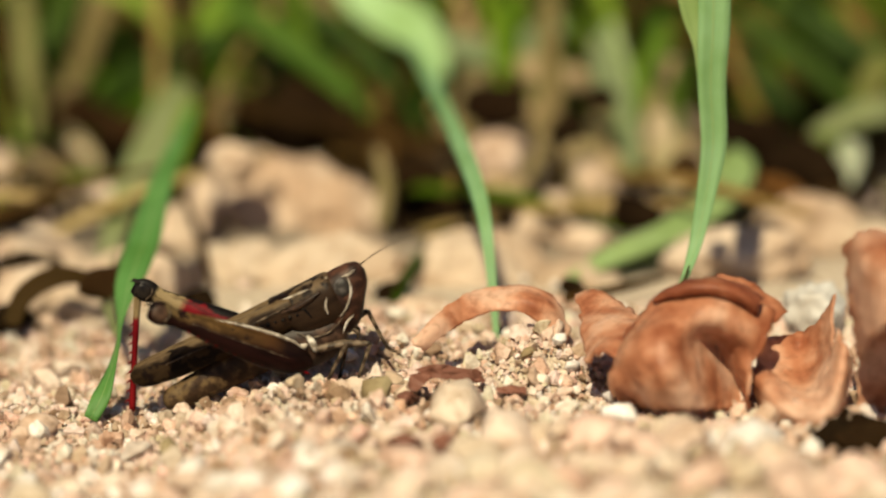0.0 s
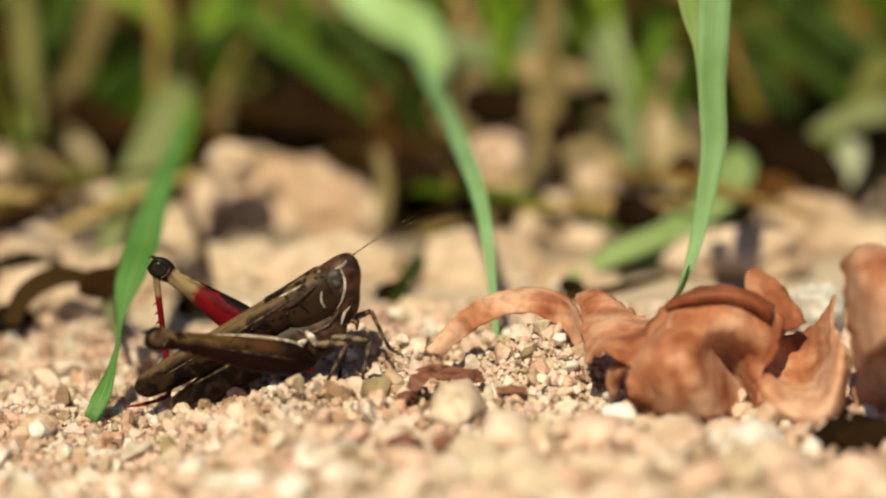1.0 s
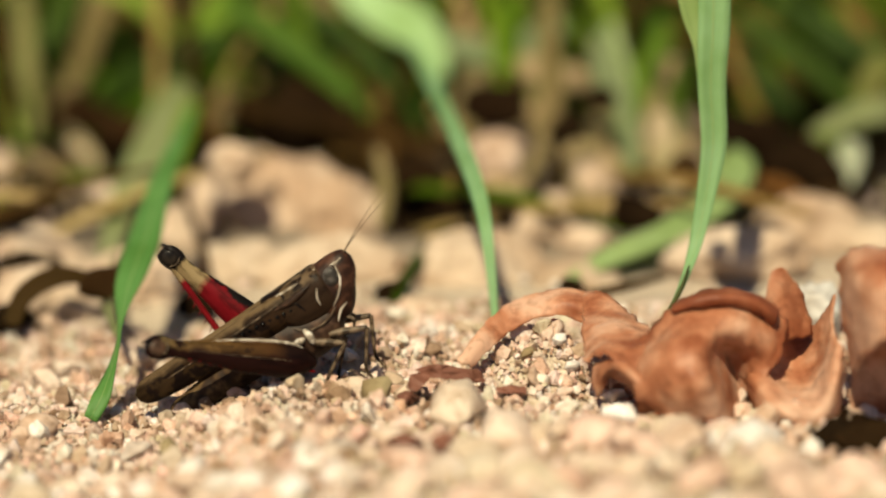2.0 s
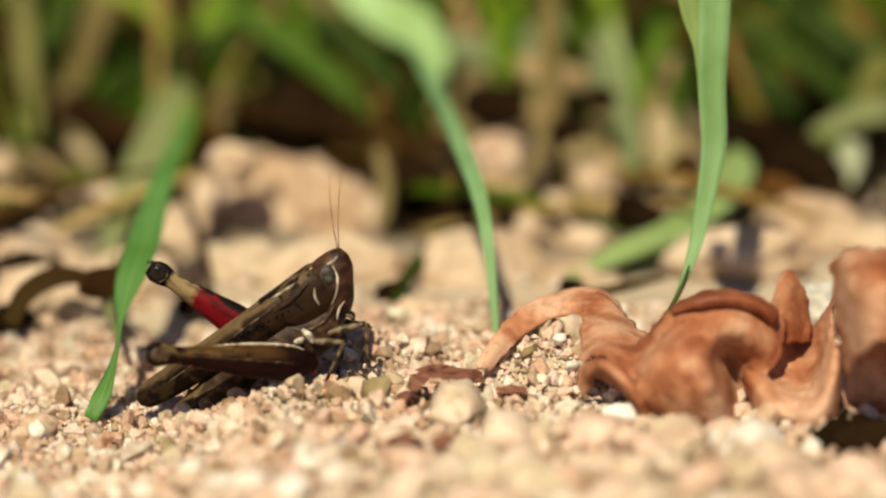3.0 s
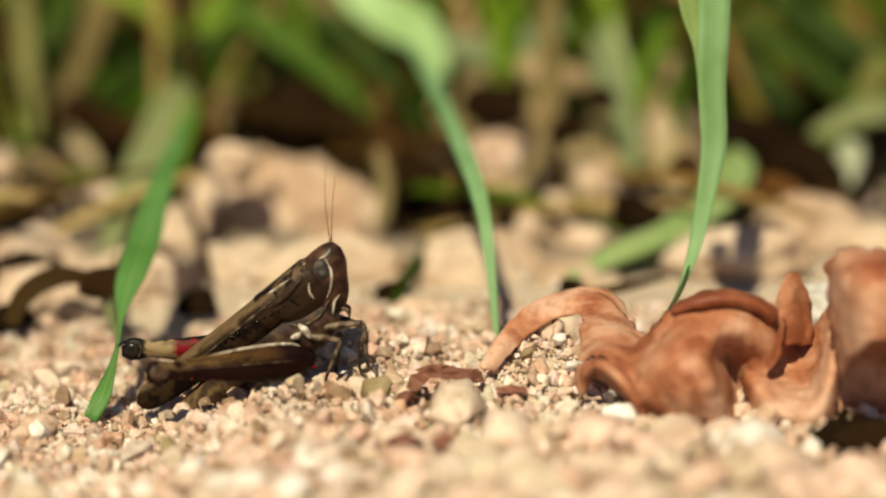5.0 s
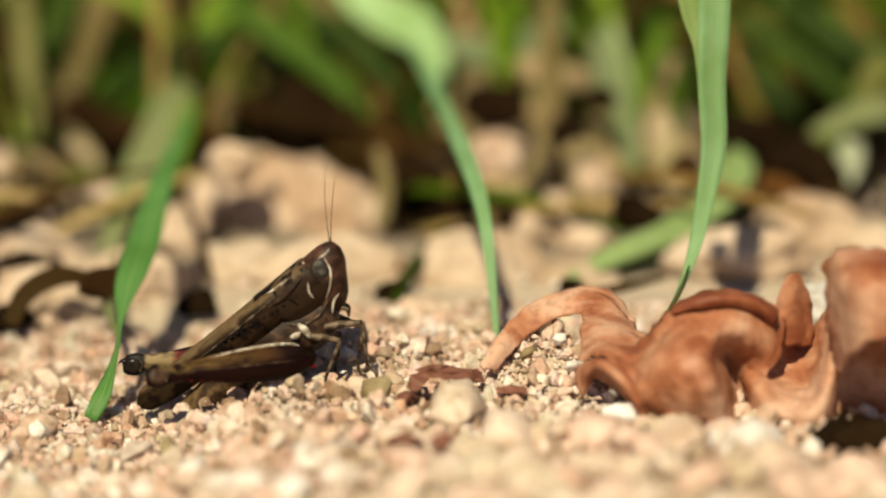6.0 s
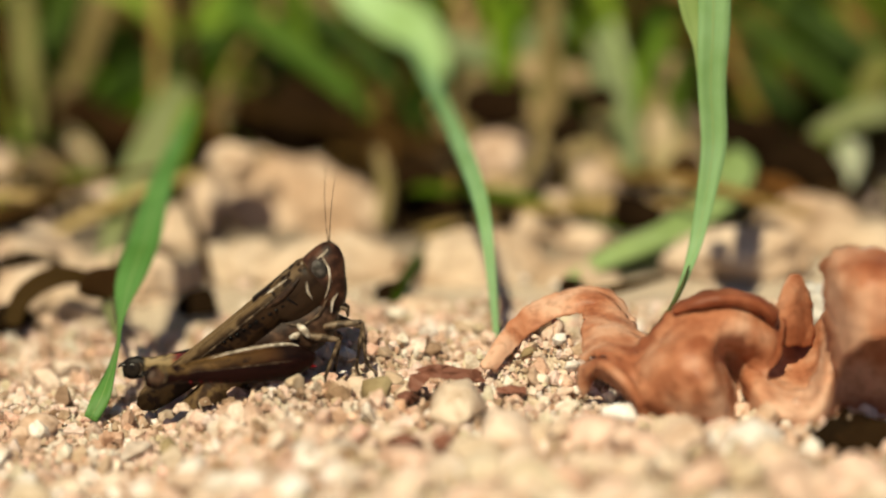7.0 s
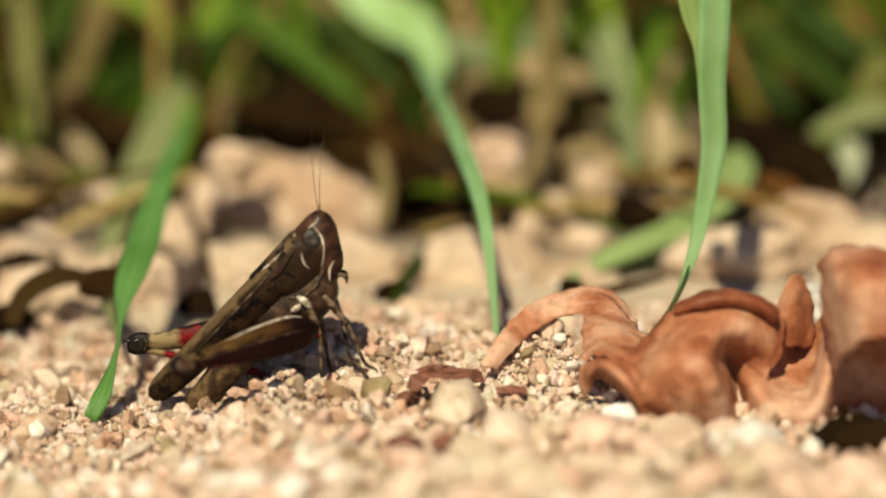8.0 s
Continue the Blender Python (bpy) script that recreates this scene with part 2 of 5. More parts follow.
RED, CREAM, INK = (0.14, 0.004, 0.008), (0.25, 0.18, 0.095), (0.007, 0.005, 0.005)
BROWN, DARK = (0.036, 0.018, 0.008), (0.009, 0.003, 0.0028)
M_FEMUR_IN = banded("femur_inner", -18.8, 0, [(0, INK), (0.155, INK), (0.175, CREAM), (0.33, CREAM), (0.37, RED), (0.9, RED), (1.0, BROWN)],
                    blot_level=0.72, edge=(1.05, 1.3, INK))
M_FEMUR_OUT = banded("femur_outer", -18.8, 0, [(0, DARK), (0.09, DARK), (0.12, (0.11, 0.075, 0.035)), (0.22, (0.10, 0.058, 0.022)), (0.5, (0.095, 0.050, 0.016)), (0.78, (0.05, 0.021, 0.007)), (0.88, (0.010, 0.004, 0.003)), (1, (0.010, 0.004, 0.003))],
                     blot=DARK, blot_level=0.6, edge=(0.45, -0.25, (0.013, 0.0034, 0.0028)))
M_TIBIA = banded("red_tibia", 0, 14.5, [(0, INK), (0.07, INK), (0.09, CREAM), (0.24, CREAM), (0.28, RED), (1, (0.17, 0.006, 0.008))], blot_level=0.8)
M_COLLAR = banded("neck_shield", -2, 6, [(0, (0.105, 0.066, 0.032)), (0.45, (0.095, 0.060, 0.030)), (0.7, (0.13, 0.09, 0.055)), (1, (0.10, 0.062, 0.034))], blot=(0.012, 0.006, 0.004), blot_level=0.46,
                  edge=(7.2, 6.6, (0.026, 0.014, 0.008)))
M_WING = banded("wing_case", -17, 3, [(0, (0.026, 0.015, 0.007)), (0.3, (0.036, 0.020, 0.009)), (0.6, (0.028, 0.014, 0.007)), (1, (0.026, 0.013, 0.006))], blot=(0.008, 0.004, 0.003), blot_level=0.48,
                edge=(6.85, 7.45, (0.13, 0.085, 0.045)), slant=0.045)


# ---- building helpers ----
def part(name, bm, mat, parent=None, label="", smooth=True):
    me = bpy.data.meshes.new(name)
    bmesh.ops.recalc_face_normals(bm, faces=bm.faces)
    for f in bm.faces:
        f.smooth = smooth
    bm.to_mesh(me)
    bm.free()
    for one in (mat if isinstance(mat, (list, tuple)) else [mat]):
        me.materials.append(one)
    ob = new(name, me)
    if parent is not None:
        ob.parent = parent
    if label:
        tagged(ob, label)
    return ob


def curve_points(points, steps):
    """Smooth curve through the points (Catmull-Rom), with steps pieces in all."""
    p = [points[0] * 2 - points[1], *points, points[-1] * 2 - points[-2]]
    n = len(points) - 1
    out = []
    for i in range(steps + 1):
        s = i / steps * n
        k = min(int(s), n - 1)
        t = s - k
        a, b, c, d = p[k:k + 4]
        out.append(0.5 * (2 * b + (c - a) * t + (2 * a - 5 * b + 4 * c - d) * t * t + (3 * b - a - 3 * c + d) * t ** 3))
    return out


def smooth_values(values, steps):
    return [v.x for v in curve_points([Vector((v, 0, 0)) for v in values], steps)]


def loft(sections, n=18, power=2.0, bm=None, scale=MM):
    """Closed body along x: sections of (x, middle z, half height, half width, middle y)."""
    bm = bm or bmesh.new()
    rings = []
    for x, zc, hz, hy, *yc in sections:
        ring = []
        for k in range(n):
            a = 2 * math.pi * k / n
            c, s = math.cos(a), math.sin(a)
            yy = math.copysign(abs(c) ** (2 / power), c) * hy + (yc[0] if yc else 0)
            zz = math.copysign(abs(s) ** (2 / power), s) * hz + zc
            ring.append(bm.verts.new(Vector((x, yy, zz)) * scale))
        rings.append(ring)
    for a, b in zip(rings, rings[1:]):
        for k in range(n):
            bm.faces.new((a[k], a[(k + 1) % n], b[(k + 1) % n], b[k]))
    bm.faces.new(rings[0][::-1])
    bm.faces.new(rings[-1])
    return bm


def fine_sections(sections, steps):
    """The same sections, made finer along a smooth curve."""
    cols = [smooth_values(list(c), steps) for c in zip(*sections)]
    return list(zip(*cols))


def tube(points, radii, n=8, bm=None, steps=None):
    """Round rod along points (metres), radius by radius (metres)."""
    bm = bm or bmesh.new()
    if steps:
        radii = smooth_values(radii, steps)
        points = curve_points(points, steps)
    rings = []
    side = None
    for i, p in enumerate(points):
        way = (points[min(i + 1, len(points) - 1)] - points[max(i - 1, 0)]).normalized()
        side = (side - way * side.dot(way)).normalized() if side else way.orthogonal().normalized()
        up = way.cross(side)
        rings.append([bm.verts.new(p + (side * math.cos(2 * math.pi * k / n) + up * math.sin(2 * math.pi * k / n)) * max(radii[i], 1e-6)) for k in range(n)])
    for a, b in zip(rings, rings[1:]):
        for k in range(n):
            bm.faces.new((a[k], a[(k + 1) % n], b[(k + 1) % n], b[k]))
    bm.faces.new(rings[0][::-1])
    bm.faces.new(rings[-1])
    return bm


def sheet(edge_a, edge_b, steps=30, across=12, bulge=V(0, 0, 0), crumple=0.0, thick=0.28 * MM, seed=0):
    """Thin shell between two guide curves, swollen by bulge in its middle and crumpled; with thickness."""
    bm = bmesh.new()
    ca, cb = curve_points(edge_a, steps), curve_points(edge_b, steps)
    uv = bm.loops.layers.uv.new("UVMap")
    grid = []
    for i, (a, b) in enumerate(zip(ca, cb)):
        row = []
        for j in range(across + 1):
            s = j / across
            p = a.lerp(b, s) + bulge * math.sin(math.pi * s)
            if crumple:
                q = p * 160 + Vector((seed * 7.3, 0, 0))
                p = p + Vector((noise.noise(q), noise.noise(q + Vector((31, 0, 0))), noise.noise(q + Vector((0, 57, 0))))) * crumple
                q = p * 420
                p = p + Vector((noise.noise(q), noise.noise(q + Vector((31, 0, 0))), noise.noise(q + Vector((0, 57, 0))))) * crumple * 0.45
            rim = max(0.0, 1 - min(s, 1 - s) * 9)
            if crumple and rim:
                q = p * 900 + Vector((0, seed * 5.1, 0))
                p = p + Vector((noise.noise(q), noise.noise(q + Vector((11, 0, 0))), noise.noise(q + Vector((0, 23, 0))))) * rim * 0.5 * MM
            row.append(bm.verts.new(p))
        grid.append(row)
    for i in range(steps):
        for j in range(across):
            f = bm.faces.new((grid[i][j], grid[i + 1][j], grid[i + 1][j + 1], grid[i][j + 1]))
            for lp, (u, w) in zip(f.loops, ((i, j), (i + 1, j), (i + 1, j + 1), (i, j + 1))):
                lp[uv].uv = (u / steps, w / across)
    bm.normal_update()
    bmesh.ops.solidify(bm, geom=bm.faces[:], thickness=thick)
    return bm


def ribbon(points, widths, facing, steps=24, fold=0.12, thick=0.15 * MM, bm=None):
    """Grass blade: along points (metres), as wide as widths (mm), broad side square to facing (one vector, or one a point), folded along its midrib."""
    bm = bm or bmesh.new()
    uv = bm.loops.layers.uv.verify()
    c = curve_points(points, steps)
    w = smooth_values(widths, steps)
    if isinstance(facing, Vector):
        facing = [facing, facing]
    fc = curve_points([f.normalized() for f in facing], steps)
    front, back = [], []
    for i, p in enumerate(c):
        way = (c[min(i + 1, steps)] - c[max(i - 1, 0)]).normalized()
        f = (fc[i] - way * fc[i].dot(way)).normalized()
        side = way.cross(f)
        half = max(w[i], 0.05) * MM / 2
        row = []
        for s in (-1, -0.5, 0, 0.5, 1):
            row.append(p + side * (s * half) + f * (abs(s) * half * fold * 2))
        front.append([bm.verts.new(v) for v in row])
        back.append([bm.verts.new(v - f * thick) for v in row])
    faces = []
    for i in range(steps):
        for j in range(4):
            faces.append((bm.faces.new((front[i][j], front[i][j + 1], front[i + 1][j + 1], front[i + 1][j])), i, j, 1))
            faces.append((bm.faces.new((back[i][j], back[i + 1][j], back[i + 1][j + 1], back[i][j + 1])), i, j, -1))
        for j in (0, 4):
            bm.faces.new((front[i][j], front[i + 1][j], back[i + 1][j], back[i][j]))
    for r in (0, steps):
        for j in range(4):
            bm.faces.new((front[r][j], front[r][j + 1], back[r][j + 1], back[r][j]))
    for f, i, j, sgn in faces:
        for lp in f.loops:
            vtx = lp.vert
            rows = front if sgn > 0 else back
            ii = i if vtx in (rows[i][j], rows[i][j + 1]) else i + 1
            jj = j if vtx in (rows[i][j], rows[i + 1][j]) else j + 1
            lp[uv].uv = (ii / steps, jj / 4)
    return bm


def fold_sheet(guides, steps=40, across=18, crumple=0.0, thick=0.28 * MM, seed=0):
    """Thin folded shell through several guide curves, crumpled and with a ragged rim; with thickness."""
    bm = bmesh.new()
    curves = [curve_points(g, steps) for g in guides]
    rows = [curve_points([c[i] for c in curves], across) for i in range(steps + 1)]
    grid = []
    for i, row in enumerate(rows):
        out = []
        for j, p in enumerate(row):
            edge = min(i / steps, 1 - i / steps, j / across, 1 - j / across)
            for scale, share in ((150, 1.0), (420, 0.35), (900, max(0.0, 0.8 - edge * 9))):
                q = p * scale + Vector((seed * 7.3, 0, 0))
                p = p + Vector((noise.noise(q), noise.noise(q + Vector((31, 0, 0))), noise.noise(q + Vector((0, 57, 0))))) * crumple * share
            out.append(bm.verts.new(p))
        grid.append(out)
    for i in range(steps):
        for j in range(across):
            bm.faces.new((grid[i][j], grid[i + 1][j], grid[i + 1][j + 1], grid[i][j + 1]))
    bm.normal_update()
    bmesh.ops.solidify(bm, geom=bm.faces[:], thickness=thick)
    return bm


# ---- ground ----
def smoothstep(a, b, x):
    t = min(max((x - a) / (b - a), 0), 1)
    return t * t * (3 - 2 * t)


def ground_z(x, y):
    """Height of the sandy ground (metres) at x, y (metres)."""
    z = -0.0042 * smoothstep(-0.016, -0.036, x) * smoothstep(0.09, 0.02, y)
    z += 0.0050 * math.exp(-(((x - 0.0112) / 0.0062) ** 2 + ((y - 0.005) / 0.006) ** 2))
    z += 0.0040 * math.exp(-(((x + 0.012) / 0.011) ** 2 + ((y - 0.0115) / 0.0055) ** 2))
    z += 0.0012 * noise.noise(Vector((x * 70, y * 70, 0))) + 0.0006 * noise.noise(Vector((x * 210, y * 210, 4)))
    z += 0.0022 * smoothstep(-0.018, -0.036, y) * smoothstep(-0.004, 0.014, x) * smoothstep(0.040, 0.032, x) * smoothstep(-0.16, -0.06, y)
    z += 0.0017 * math.exp(-(((x + 0.016) / 0.009) ** 2 + ((y + 0.0065) / 0.0035) ** 2))
    far = smoothstep(0.05, 0.4, math.hypot(x, y))
    z += far * (0.012 * noise.noise(Vector((x * 9, y * 9, 2))) + 0.06 * smoothstep(1, 8, math.hypot(x, y)) * noise.noise(Vector((x * 0.6, y * 0.6, 8))))
    return z


def build_ground():
    n = 260
    axis = [math.sinh((i / n * 2 - 1) * 7.2) * 0.045 for i in range(n + 1)]
    verts = [(x, y, ground_z(x, y) - 0.0004) for y in axis for x in axis]
    faces = [(j * (n + 1) + i, j * (n + 1) + i + 1, (j + 1) * (n + 1) + i + 1, (j + 1) * (n + 1) + i) for j in range(n) for i in range(n)]
    me = bpy.data.meshes.new("ground")
    me.from_pydata(verts, [], faces)
    me.shade_smooth()
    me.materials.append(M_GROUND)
    return tagged(new("ground", me), "pale dry sandy soil strewn with loose grit", "ground", kind="structure")


build_ground()


def hull_stone(seed, count=13):
    """One angular grain about 1 across: corners and triangles."""
    rng = random.Random(seed)
    bm = bmesh.new()
    for _ in range(count):
        d = Vector((rng.gauss(0, 1), rng.gauss(0, 1), rng.gauss(0, 1))).normalized()
        bm.verts.new(Vector((d.x, d.y * rng.uniform(0.75, 1), d.z * 0.75)) * 0.5 * rng.uniform(0.85, 1.1))
    bmesh.ops.convex_hull(bm, input=bm.verts[:])
    for v in [v for v in bm.verts if not v.link_faces]:
        bm.verts.remove(v)
    bmesh.ops.triangulate(bm, faces=bm.faces[:])
    return bm


def scatter_grains(name, label, spots, smin, smax, seed, mat, sink=0.15):
    """One mesh of many loose grains lying at spots."""
    rng = np.random.default_rng(seed)
    protos = []
    for k in range(14):
        bm = hull_stone(seed * 100 + k, 14)
        bm.verts.index_update()
        protos.append((np.array([v.co[:] for v in bm.verts]), np.array([[v.index for v in f.verts] for f in bm.faces])))
        bm.free()
    allv, allf, base = [], [], 0
    for x, y in spots:
        v, f = protos[int(rng.integers(len(protos)))]
        s = (smin + (smax - smin) * rng.random() ** 2.2) * MM
        q = Euler(rng.random(3) * 6.28).to_matrix()
        w = (v * (1 + 0.35 * (rng.random(3) - 0.5)) * s) @ np.array(q).T
        w += np.array((x, y, ground_z(x, y) + s * (0.5 - sink - 0.35 * rng.random())))
        allv.append(w)
        allf.append(f + base)
        base += len(v)
    vv, ff = np.concatenate(allv), np.concatenate(allf)
    me = bpy.data.meshes.new(name)
    me.from_pydata(vv.tolist(), [], ff.tolist())
    me.materials.append(mat)
    return tagged(new(name, me), label, "gravel", kind="stuff")


rng = np.random.default_rng(5)
spots = np.stack([rng.uniform(-0.062, 0.062, 21000), rng.uniform(-0.034, 0.042, 21000)], 1)
scatter_grains("sand", "coarse pale sand grains of quartz, ochre and pink", spots, 0.4, 1.5, 3, M_GRAIN)
depth = rng.uniform(0, 1, 5200) ** 1.5 * 0.095 - 0.055
spots = np.stack([rng.uniform(-1, 1, 5200) * (0.058 + np.maximum(depth, 0) * 0.3), depth], 1)
spots = spots[(spots[:, 1] > -0.019) | (spots[:, 0] < -0.008) | (rng.random(5200) < 0.25)]
scatter_grains("grit", "loose angular grit scattered over the sand", spots, 1.0, 3.3, 4, M_GRAIN)


spots = np.stack([rng.uniform(-0.3, 0.3, 6000), rng.uniform(-0.3, 0.12, 6000)], 1)
spots = spots[(np.abs(spots[:, 0]) > 0.058) | (spots[:, 1] < -0.055)]
scatter_grains("loose_grit", "scattered loose grit around the sandy patch", spots, 1.2, 4.0, 6, M_GRAIN)


def pebble_meshes():
    out = []
    for k in range(10):
        bm = hull_stone(900 + k, 22)
        bmesh.ops.bevel(bm, geom=bm.edges[:], offset=0.05, segments=1, affect="EDGES", clamp_overlap=True)
        bmesh.ops.triangulate(bm, faces=bm.faces[:])
        me = bpy.data.meshes.new("pebble")
        bmesh.ops.recalc_face_normals(bm, faces=bm.faces)
        bm.to_mesh(me)
        bm.free()
        me.shade_smooth()
        me.set_sharp_from_angle(angle=radians(32))
        out.append(me)
    return out


PEBBLES = pebble_meshes()
PEBBLE_LOOK = {"pale": (M_PEBBLE, "small pale angular pebble lying on sand"), "quartz": (M_QUARTZ, "milky white quartz pebble lying on sand"),
               "red": (M_REDSTONE, "dark red-brown stone half sunk in sand"), "pink": (M_PINK, "small pinkish sandstone pebble lying on sand"), "clod": (M_CLOD, "tan crumbly clod of dry earth"), "olive": (M_OLIVE, "olive-brown weathered stone lying on sand")}


def pebble(place, size, look_name, k, turn, name="pebble", flat=0.8):
    """A loose stone, place at its middle (metres), size in mm."""
    mat, label = PEBBLE_LOOK[look_name]
    me = PEBBLES[k % len(PEBBLES)]
    ob = new(name, me)
    if not me.materials:
        me.materials.append(M_PEBBLE)
    ob.material_slots[0].link = "OBJECT"
    ob.material_slots[0].material = mat
    ob.matrix_basis = Matrix.Translation(place) @ pose(0, 0, 0, *turn) @ Matrix.Diagonal((size * MM, size * MM * 0.9, size * MM * flat, 1))
    return tagged(ob, label, "stone", "loose stones on the sand")


# stones that stand out: middle, size (mm), look
for k, (place, size, kind) in enumerate([
        (V(-20.81, -3.00, -1.02), 5.0, "quartz"), (V(-23.12, -6.00, -1.94), 3.2, "pale"), (V(-9.13, -2.00, 0.54), 4.2, "pale"), (V(-15.11, -3.00, -0.17), 3.0, "pale"),
        (V(-11.28, -12.00, -1.82), 4.5, "pale"), (V(-13.63, -14.00, -1.24), 3.5, "clod"), (V(-33.15, -14.00, -3.14), 4.2, "quartz"), (V(-18.38, -16.00, -2.54), 6.0, "pale"),
        (V(-7.74, -18.00, -1.94), 4.5, "pale"), (V(-25.04, -16.00, -2.54), 4.6, "quartz"), (V(-44.74, -6.00, -2.27), 5.0, "pale"), (V(-33.16, -26.00, -2.59), 4.5, "pale"),
        (V(-4.03, -4.00, 1.08), 4.0, "clod"), 
        (V(1.71, -13.00, 1.89), 9.0, "pale"), (V(7.08, -24.00, 1.37), 9.0, "pale"), (V(12.30, -25.00, 2.27), 5.0, "clod"), (V(15.44, -26.00, 2.25), 8.0, "pink"), (V(20.72, -29.00, 2.23), 4.6, "pink"),
        (V(24.64, -30.00, 2.23), 7.6, "quartz"), (V(31.37, -31.00, 2.82), 8.6, "quartz"), (V(28.61, -25.00, 2.27), 4.4, "pale"), (V(8.17, -36.00, 0.52), 8.5, "pink"), (V(14.26, -37.00, 1.12), 7.5, "pale"), (V(20.30, -38.00, 1.14), 7.0, "quartz"),
        (V(26.96, -38.00, 1.14), 8.0, "pale"), (V(34.02, -39.00, 1.45), 8.5, "pink"), (V(40.27, -38.00, 1.14), 9.5, "pink"), (V(-3.67, -30.00, -0.15), 7.5, "pink"), (V(2.89, -33.00, -0.12), 6.5, "quartz"),
        (V(-1.42, -21.00, -0.12), 4.2, "clod"), (V(0.35, -23.00, -0.45), 3.6, "clod"), (V(-8.51, -22.00, -0.75), 6.0, "quartz"), (V(-14.80, -26.00, -1.98), 6.5, "pale"), (V(-21.50, -22.00, -0.75), 5.0, "pink"), (V(23.64, -22.00, 2.01), 4.2, "pale"),
        (V(-7.12, -6.00, 1.36), 5.4, "olive"), (V(-5.39, 2.00, 2.11), 3.0, "clod"), (V(-4.65, 12.00, 1.75), 3.2, "clod"), (V(-16.49, -27.00, -2.58), 5.0, "olive"), (V(-13.63, -14.00, -1.24), 3.6, "olive"), (V(-8.79, -13.00, -0.90), 3.4, "olive"), (V(-21.08, -12.00, -1.18), 3.0, "olive"), (V(-29.26, -16.00, -1.91), 3.4, "olive"), (V(9.65, 1.00, 4.02), 2.6, "olive"), (V(18.86, -15.00, 2.69), 4.6, "quartz"), (V(-25.61, -34.00, -0.40), 5.0, "pale"),
        (V(-9.18, -36.00, 0.23), 6.5, "pale"), (V(-40.83, -34.00, -0.10), 6.0, "pale"), (V(19.12, -6.00, 1.62), 3.6, "quartz"), (V(14.41, 0.00, 2.63), 2.6, "quartz"),
        (V(11.10, -3.00, 2.77), 2.4, "pale"), (V(13.29, 4.00, 4.91), 2.6, "quartz"), (V(10.00, 2.00, 4.42), 2.2, "clod"), (V(13.55, -5.00, 1.35), 2.2, "pale"),
        (V(-4.62, 14.00, 1.38), 3.0, "clod"), (V(-1.64, 20.00, 1.61), 3.2, "quartz"), (V(18.35, 24.00, 3.82), 3.5, "clod"), (V(22.34, 22.00, 4.29), 4.0, "quartz"),
        (V(-44.62, 20.00, 0.91), 5.5, "pale"), (V(-47.15, 14.00, -0.35), 5.0, "pale"), (V(-36.90, 24.00, 1.33), 6.0, "pale")]):
    r = random.Random(k)
    place.z = min(place.z, ground_z(place.x, place.y) + 0.34 * size * MM)
    pebble(place, size, kind, k, [r.uniform(-40, 40), r.uniform(-30, 30), r.uniform(0, 360)])

r = random.Random(41)
for k in range(34):
    y = r.uniform(-0.043, -0.02)
    x, s = r.uniform(-0.05, 0.05) * (0.2745 + y) / 0.24, r.uniform(2.6, 5.2)
    if x > 0.034 and y > -0.034:
        continue
    pebble(Vector((x, y, ground_z(x, y) + s * 0.22 * MM)), s, r.choice(["pale", "pale", "quartz", "pink"]), k, [r.uniform(-40, 40), r.uniform(-30, 30), r.uniform(0, 360)])

r = random.Random(58)
for k in range(70):
    y = r.uniform(-0.06, -0.022)
    x, s = r.uniform(-0.008, 0.05) * (0.2745 + y) / 0.24, r.uniform(4.0, 8.0)
    if x > 0.032 and y > -0.036:
        continue
    pebble(Vector((x, y, ground_z(x, y) + s * 0.12 * MM)), s, r.choice(["pale", "pale", "pale", "pink", "clod"]), k, [r.uniform(-40, 40), r.uniform(-30, 30), r.uniform(0, 360)])
for k in range(30):
    y = r.uniform(-0.05, -0.026)
    x, s = r.uniform(-0.05, -0.008) * (0.2745 + y) / 0.24, r.uniform(3.5, 6.5)
    pebble(Vector((x, y, ground_z(x, y) + s * 0.12 * MM)), s, r.choice(["pale", "quartz", "quartz", "pink"]), k, [r.uniform(-40, 40), r.uniform(-30, 30), r.uniform(0, 360)])

r = random.Random(77)
for k in range(120):
    x, y = r.uniform(-0.056, 0.058), r.uniform(-0.045, 0.06)
    s = r.uniform(0.9, 2.3)
    pebble(Vector((x, y, ground_z(x, y) + s * 0.2 * MM)), s, r.choice(["pale", "pale", "pink", "quartz", "quartz"]), k, [r.uniform(-40, 40), r.uniform(-30, 30), r.uniform(0, 360)])


def clod(place, size, seed, label, mat=M_CLOD, name="clod"):
    """Large lump of dry earth, uneven at three scales; size (mm) in x, y, z."""
    bm = bmesh.new()
    bmesh.ops.create_icosphere(bm, subdivisions=4, radius=0.5)
    for v in bm.verts:
        d = v.co.normalized()
        k = 1 + 0.35 * noise.noise(d * 1.4 + Vector((seed, 0, 0))) + 0.16 * noise.noise(d * 3.6 + Vector((seed, 3, 0))) + 0.10 * noise.noise(d * 8 + Vector((seed, 5, 0))) + 0.06 * noise.noise(d * 17 + Vector((seed, 9, 0)))
        v.co = Vector((d.x * size[0], d.y * size[1], d.z * size[2])) * 0.5 * k * MM
    ob = part(name, bm, mat)
    ob.location = place
    return tagged(ob, label, "earth clod", "clods of earth behind the insect")


